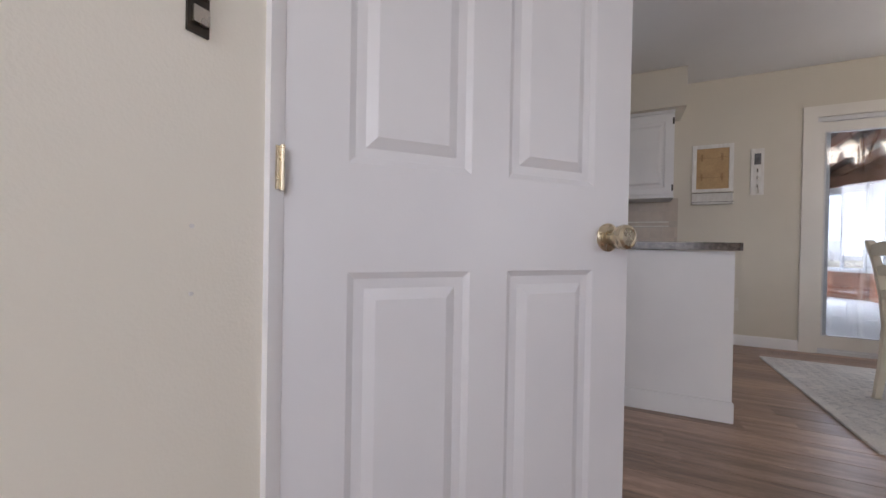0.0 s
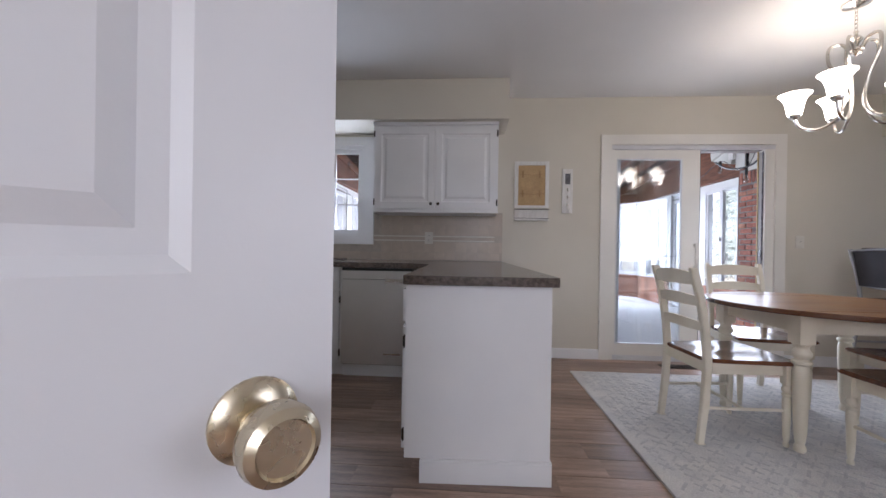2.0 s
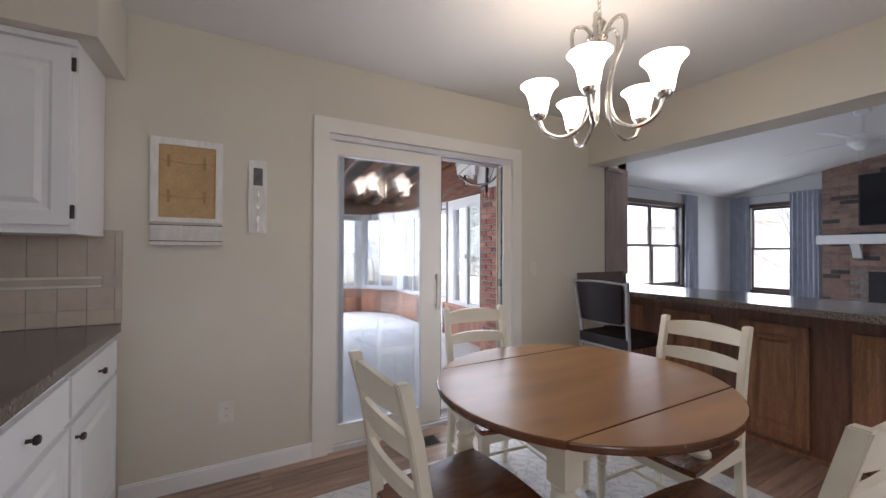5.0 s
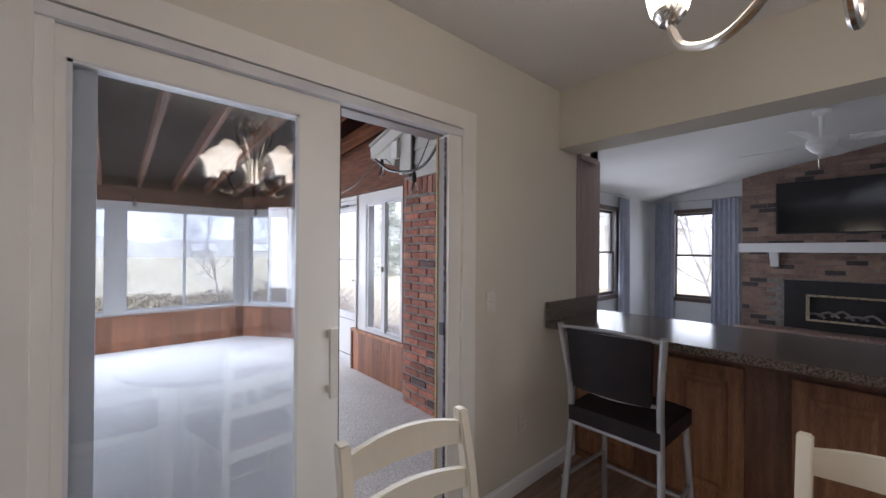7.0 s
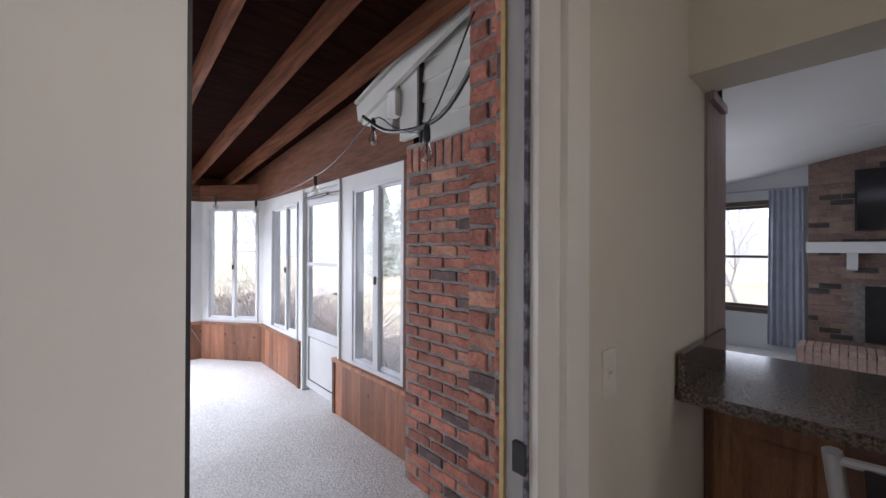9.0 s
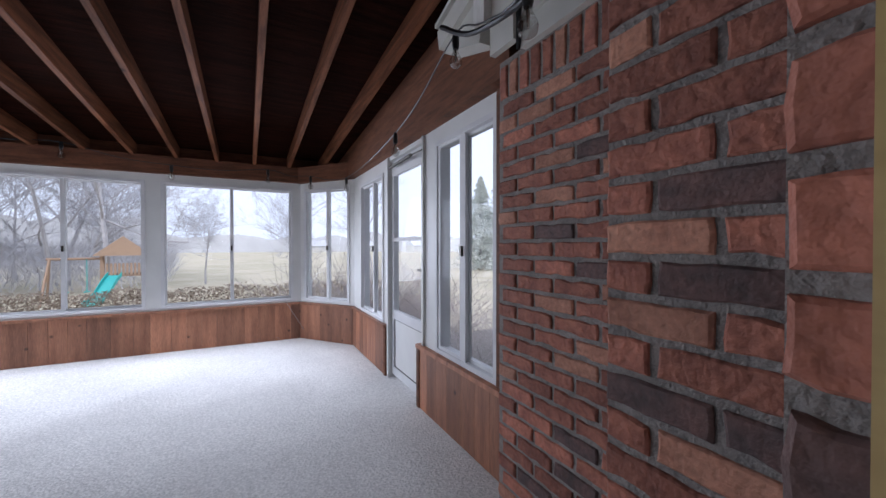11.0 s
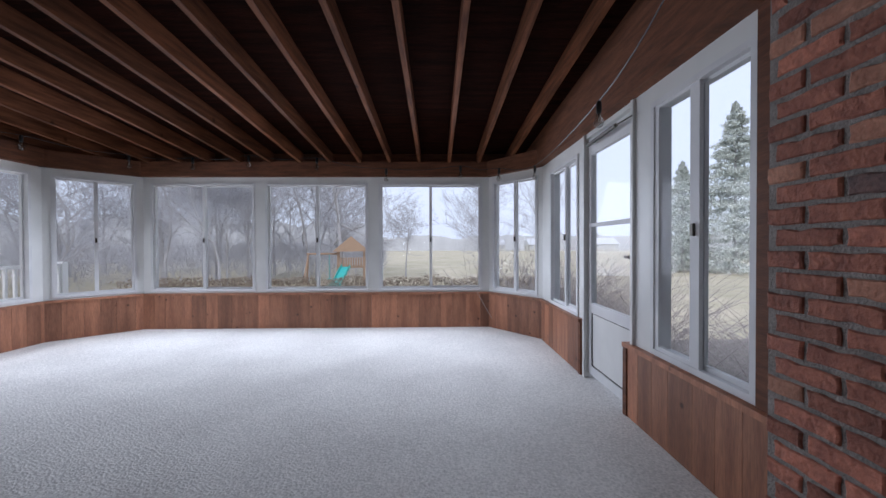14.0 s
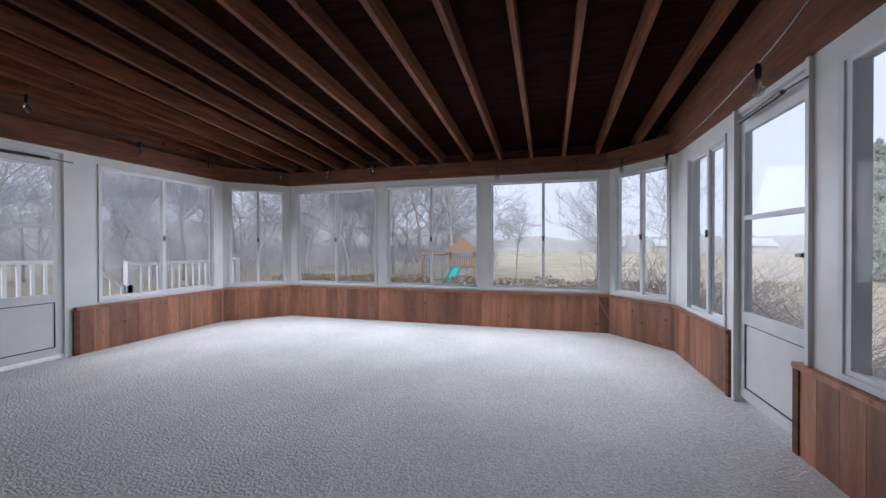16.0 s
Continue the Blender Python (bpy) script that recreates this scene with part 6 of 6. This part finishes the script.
M_FARHAZE = material("far woods in mist", (0.62, 0.63, 0.65), (0.55, 0.56, 0.58), 0.15, 1.0)
far_line("backdrop_woods_west", 78, 98, 192, 5.0, 8.0, M_FARHAZE, "grey winter woods in the distance", 3)
far_line("backdrop_woods_north", 170, 30, 100, 3.0, 9.0, M_FARHAZE, "far misty tree line beyond the field", 5)
far_line("backdrop_woods_east", 120, -60, 30, 6.0, 14.0, M_FARHAZE, "far misty tree line", 7)
for x, y, w, h in ((42, 150, 8, 2.5), (64, 142, 8, 2.6), (27, 160, 7, 2.4), (38, 18, 12, 5.0)):
    t = thing("house", pose(x, y, GZ), "pale distant house with a grey roof", "house", "far houses")
    bm = bmx()
    box(bm, -w / 2, w / 2, -4, 4, 0, h)
    part("wall", bm, M_SIDING, t)
    bm = bmx()
    prism(bm, [(-4.4, h), (4.4, h), (0, h + 2.4)], -w / 2 - 0.3, w / 2 + 0.3, Matrix(((0, 0, 1, 0), (1, 0, 0, 0), (0, 1, 0, 0), (0, 0, 0, 1))))
    # Roof and windows take the painted haze grey, not colours of their own.
    part("roof", bm, M_FARHAZE, t)
    for k in range(4):
        bm = bmx()
        xx = -w / 2 + (k + 0.5) * w / 4
        box(bm, xx - 0.6, xx + 0.6, -4.05, -4.0, 1.0, 2.4)
        part("window", bm, M_FARHAZE, t)

# playset
ps = thing("playset", pose(-2.55, 28.6, GZ, 0, 0, 12) @ Matrix.Scale(1.05, 4), "cedar backyard playset with a tower, swings and a teal slide", "playset")
for x in (-0.75, 0.75):
    for y in (-0.75, 0.75):
        bm = bmx()
        box(bm, x - 0.05, x + 0.05, y - 0.05, y + 0.05, 0, 2.2)
        part("post", bm, M_PLAY, ps)
bm = bmx()
box(bm, -0.8, 0.8, -0.8, 0.8, 1.2, 1.26)
part("platform", bm, M_PLAY, ps)
for k in range(11):
    bm = bmx()
    x = -0.7 + k * 0.14
    box(bm, x - 0.045, x + 0.045, -0.82, -0.78, 1.26, 1.8)
    part("rail_slat", bm, M_PLAY, ps)
    bm = bmx()
    box(bm, 0.78, 0.82, x - 0.045, x + 0.045, 1.26, 1.8)
    part("rail_slat", bm, M_PLAY, ps)
bm = bmx()
prism(bm, [(-1.05, 2.15), (1.05, 2.15), (0, 3.05)], -1.0, 1.0, Matrix(((1, 0, 0, 0), (0, 0, 1, 0), (0, 1, 0, 0), (0, 0, 0, 1))))
part("roof", bm, M_PLAY, ps)
bm = bmx()
prof = [(-0.8, 1.25), (-1.2, 0.95), (-1.7, 0.45), (-2.1, 0.2), (-2.4, 0.15)]
for (a, za), (b, zb) in zip(prof, prof[1:]):
    for y0, y1, up in ((-0.25, 0.25, 0.0), (-0.28, -0.25, 0.15), (0.25, 0.28, 0.15)):
        q = [bm.verts.new(p) for p in ((a, y0 - 0.5, za), (b, y0 - 0.5, zb), (b, y0 - 0.5, zb + 0.04 + up), (a, y0 - 0.5, za + 0.04 + up), (a, y1 - 0.5, za), (b, y1 - 0.5, zb), (b, y1 - 0.5, zb + 0.04 + up), (a, y1 - 0.5, za + 0.04 + up))]
        for f in ((0, 1, 2, 3), (4, 5, 6, 7), (0, 1, 5, 4), (2, 3, 7, 6), (0, 3, 7, 4), (1, 2, 6, 5)):
            bm.faces.new([q[i] for i in f])
part("slide", bm, M_SLIDE, ps, "teal plastic slide").matrix_local = pose(-0.35, -0.35, 0, 0, 0, 62)
bm = bmx()
tube(bm, [(-0.75, 0.3, 2.0), (-2.6, 0.3, 2.0)], 0.06, 6)
part("swing_beam", bm, M_PLAY, ps)
for s in (-0.9, 0.9):
    bm = bmx()
    tube(bm, [(-2.5, 0.3, 2.0), (-2.7, 0.3 + s, 0)], 0.05, 6)
    part("swing_leg", bm, M_PLAY, ps)
for x in (-1.3, -2.0):
    bm = bmx()
    for y in (0.1, 0.5):
        tube(bm, [(x, y, 2.0), (x, y, 0.5)], 0.012, 4)
    box(bm, x - 0.1, x + 0.1, 0.05, 0.55, 0.47, 0.5)
    part("swing", bm, M_SLIDE, ps)

# deck with a white railing outside the west door
deck = thing("deck", pose(0, 0, 0), "grey outdoor deck beside the sunroom", "deck")
bm = bmx()
for k in range(26):
    box(bm, -5.4, -1.75, 4.7 + k * 0.14, 4.7 + k * 0.14 + 0.133, -0.06, -0.02)
part("boards", bm, M_WASH, deck)
bm = bmx()
for x in (-5.3, -3.5, -1.9):
    for y in (4.8, 8.2):
        box(bm, x - 0.05, x + 0.05, y - 0.05, y + 0.05, GZ, -0.06)
part("deck_posts", bm, M_WASH, deck)


def railing(p, q, z0, z1):
    m, length = run(p, q)
    t = thing("deck_railing", m, "white painted deck railing with square balusters", "railing", "deck railings")
    dz = z1 - z0
    bm = bmx()
    for a, h in ((0.10, 0.045), (0.93, 0.045)):
        vs = [bm.verts.new(v) for v in ((0, -0.025, z0 + a), (length, -0.025, z1 + a), (length, 0.025, z1 + a), (0, 0.025, z0 + a), (0, -0.025, z0 + a + h), (length, -0.025, z1 + a + h), (length, 0.025, z1 + a + h), (0, 0.025, z0 + a + h))]
        for f in ((0, 1, 2, 3), (4, 5, 6, 7), (0, 1, 5, 4), (1, 2, 6, 5), (2, 3, 7, 6), (3, 0, 4, 7)):
            bm.faces.new([vs[i] for i in f])
    part("rail", bm, M_WHITE, t)
    n = int(length / 0.125)
    for k in range(n):
        x = (k + 0.5) * length / n
        z = z0 + dz * x / length
        bm = bmx()
        box(bm, x - 0.017, x + 0.017, -0.017, 0.017, z + 0.12, z + 0.94)
        part("baluster", bm, M_WHITE, t)
    for x, z in ((0, z0), (length, z1)):
        bm = bmx()
        box(bm, x - 0.045, x + 0.045, -0.045, 0.045, z - 0.05, z + 1.0)
        part("post", bm, M_WHITE, t)


railing((-3.2, 7.0), (-3.2, 8.25), -0.02, -0.02)
railing((-3.2, 8.9), (-3.2, 10.9), -0.1, -0.1)
railing((-3.2, 8.3), (-3.2, 8.88), -0.02, -0.45)


# ---- small pieces of walls and floors ----
# wood look floor planks, the nearest ones as single pieces
random.seed(17)
plank_v = {}


def plank_mesh(length, width):
    key = (round(length, 2), round(width, 3))
    if key not in plank_v:
        bm = bmx()
        box(bm, 0.002, key[0] - 0.002, 0.0015, key[1] - 0.0015, -0.012, 0.0)
        soften(bm, 0.0012, 1)
        plank_v[key] = mesh_of("plank", bm, M_FLOOR)
    return plank_v[key]


PW, PL = 0.152, 0.915
rest = bmx()
row, count = 0, 0
y = 0.2
while y < YB - 0.01:
    x = -3.1 - random.choice((0.0, 0.3, 0.6)) - 0.05 * (row % 3)
    w = min(PW, YB - y)
    while x < 4.4:
        x1 = min(x + PL, 4.42)
        xs = max(x, XL)
        if x1 - xs > 0.04:
            o = new("plank", plank_mesh(x1 - xs, w))
            o.parent = floor
            o.location = (xs, y, 0)
            count += 1
        x += PL
    y += PW
    row += 1
for k in range(12):
    yy = 0.2 - (k + 1) * PW
    for j in range(9):
        box(rest, -3.1 + j * PL + 0.3 * (k % 3) + 0.002, -3.1 + (j + 1) * PL + 0.3 * (k % 3) - 0.002, yy + 0.0015, yy + PW - 0.0015, -0.012, 0)
o = part("planks_rest", rest, M_FLOOR, floor)
o["kind"] = "stuff"

# backsplash tiles
splash = tagged(new("backsplash"), "beige ceramic tile backsplash with a raised listello strip", "backsplash", "", "structure")
bm = bmx()
box(bm, XL, -1.81, YB - 0.006, YB - 0.0005, 0.913, 1.36)
box(bm, -1.81, -0.46, YB - 0.006, YB - 0.0005, 0.913, 1.055)
box(bm, -0.46, 0.795, YB - 0.006, YB - 0.0005, 0.913, 1.38)
part("grout", bm, material("beige grout", (0.50, 0.45, 0.38), (0.44, 0.39, 0.33), 20, 0.9), splash)
tile_m = {}


def tile(w, h):
    key = (round(w, 3), round(h, 3))
    if key not in tile_m:
        bm = bmx()
        box(bm, 0.0015, w - 0.0015, -0.011, -0.005, 0.0015, h - 0.0015)
        soften(bm, 0.002, 1)
        tile_m[key] = mesh_of("tile", bm, M_TILE)
    return tile_m[key]


for r, (z0, h) in enumerate(((0.914, 0.075), (0.989, 0.105), (1.155, 0.105), (1.26, 0.105))):
    x = XL + 0.003
    w = 0.105 if r != 1 else 0.105
    while x < 0.79:
        x1 = min(x + w, 0.795)
        hit = x1 > -1.81 and x < -0.465
        if x1 - x > 0.02 and not (hit and z0 + h > 1.06):
            o = new("tile", tile(x1 - x, h))
            o.parent = splash
            o.location = (x, YB, z0)
        x += w
for a, b in ((XL, -1.81), (-0.46, 0.72)):
    for z, hh, d in ((1.098, 0.012, 0.016), (1.112, 0.026, 0.012), (1.14, 0.012, 0.016)):
        bm = bmx()
        box(bm, a, b, YB - d, YB - 0.005, z, z + hh)
        part("listello", soften(bm, 0.003, 1), M_TILE if d < 0.014 else M_PLASTIC, splash)

# brick walls of the house seen from the sunroom
brick_m = {}


def brick_mesh(w, h, mat, v):
    """A worn brick that faces -y; its edges are rough."""
    key = (round(w, 3), round(h, 3), mat.name, v)
    if key not in brick_m:
        r = random.Random(v * 31 + int(w * 1000))
        bm = bmx()
        back = [(0, 0), (w, 0), (w, h), (0, h)]
        pts = []
        nx = max(2, int(w / 0.034))
        for k in range(nx):
            pts.append((w * k / nx, 0))
        for k in range(2):
            pts.append((w, h * k / 2))
        for k in range(nx):
            pts.append((w - w * k / nx, h))
        for k in range(2):
            pts.append((0, h - h * k / 2))
        base = [bm.verts.new((x, 0.02, z)) for x, z in pts]
        jit = [(min(max(x + r.gauss(0, 0.0036), 0.0015), w - 0.0015) if 0 < x < w else x + (0.002 if x == 0 else -0.002) * r.random() * 3.0, z + (0.0036 if z < h / 2 else -0.0036) * abs(r.gauss(0, 1))) for x, z in pts]
        mid = [bm.verts.new((x, -0.003, z)) for x, z in jit]
        c = (w / 2, h / 2)
        frnt = [bm.verts.new((x + (c[0] - x) * 0.006 / max(w, 0.05) * 2, -0.006 - r.random() * 0.002, z + (c[1] - z) * 0.13)) for x, z in jit]
        n = len(pts)
        for a, b in ((base, mid), (mid, frnt)):
            for k in range(n):
                bm.faces.new((a[k], a[(k + 1) % n], b[(k + 1) % n], b[k]))
        bm.faces.new(frnt)
        brick_m[key] = mesh_of("brick", bm, mat)
    return brick_m[key]


def brick_wall(name, m, length, z0, z1, pitch, unit, label, seed, start=0.0, soldier=None, dark=0.07):
    """A running bond wall in the plane y = 0 of its frame, mortar recessed behind the bricks."""
    rn = random.Random(seed)
    t = tagged(new(name), label, "wall", "", "structure")
    t.matrix_world = m
    bm = bmx()
    box(bm, 0, length, 0.001, 0.09, z0, z1)
    part("mortar", bm, M_MORTAR, t)
    k, z = 0, z0
    joint = 0.012
    while z + pitch * 0.6 < (soldier[0] if soldier else z1):
        s = -unit + start + (unit / 2 if k % 2 else 0)
        while s < length:
            a, b = max(s, 0.0), min(s + unit - joint, length)
            if b - a > 0.03:
                mt = rn.choices((M_BRICK, M_BRICKP, M_BRICKD), (0.82 - dark, 0.18, dark))[0]
                o = new("brick", brick_mesh(b - a, pitch - joint, mt, rn.randrange(9)))
                o.parent = t
                o.matrix_local = pose(a, -rn.random() * 0.003, z + joint / 2, 0, rn.gauss(0, 0.25), 0)
            s += unit
        z += pitch
        k += 1
    if soldier:
        s = 0.0
        while s < length - 0.03:
            mt = rn.choices((M_BRICK, M_BRICKP, M_BRICKD), (0.82 - dark, 0.18, dark))[0]
            o = new("brick", brick_mesh(min(pitch, length - s) - joint, soldier[1] - soldier[0] - joint, mt, rn.randrange(9)))
            o.parent = t
            o.matrix_local = pose(s + joint / 2, 0, soldier[0] + joint / 2)
            s += pitch
    return t


# frames: x runs along -y in the world, the face looks to -x
brick_wall("wall_brick_far", pose(3.956, 5.968, 0, 0, 0, -90), 0.878, FS - 0.02, 2.08, 0.0685, 0.213, "worn red brick house wall with grey mortar", 3, 0.03, (1.90, 2.06))
brick_wall("wall_brick_step", pose(3.587, 5.09, 0, 0, 0, -90), 0.42, FS - 0.02, 2.74, 0.0745, 0.213, "worn red brick pier with grey mortar", 9, 0.0, None, 0.14)
brick_wall("wall_brick_jamb", pose(3.238, 4.678, 0, 0, 0, -90), 0.058, FS - 0.02, 2.74, 0.0745, 0.213, "worn brick corner beside the sliding door", 14, 0.0)
bm = bmx()
box(bm, 3.60, 4.06, 4.67, 5.088, FS - 0.1, 2.74)
box(bm, 3.25, 3.6, 4.671, 4.676, FS - 0.1, 2.74)
box(bm, 4.047, 4.09, 5.0, 5.96, FS - 0.1, 2.6)
setting("wall_brick_core", bm, M_MORTAR, "mortar core of the brick house wall")
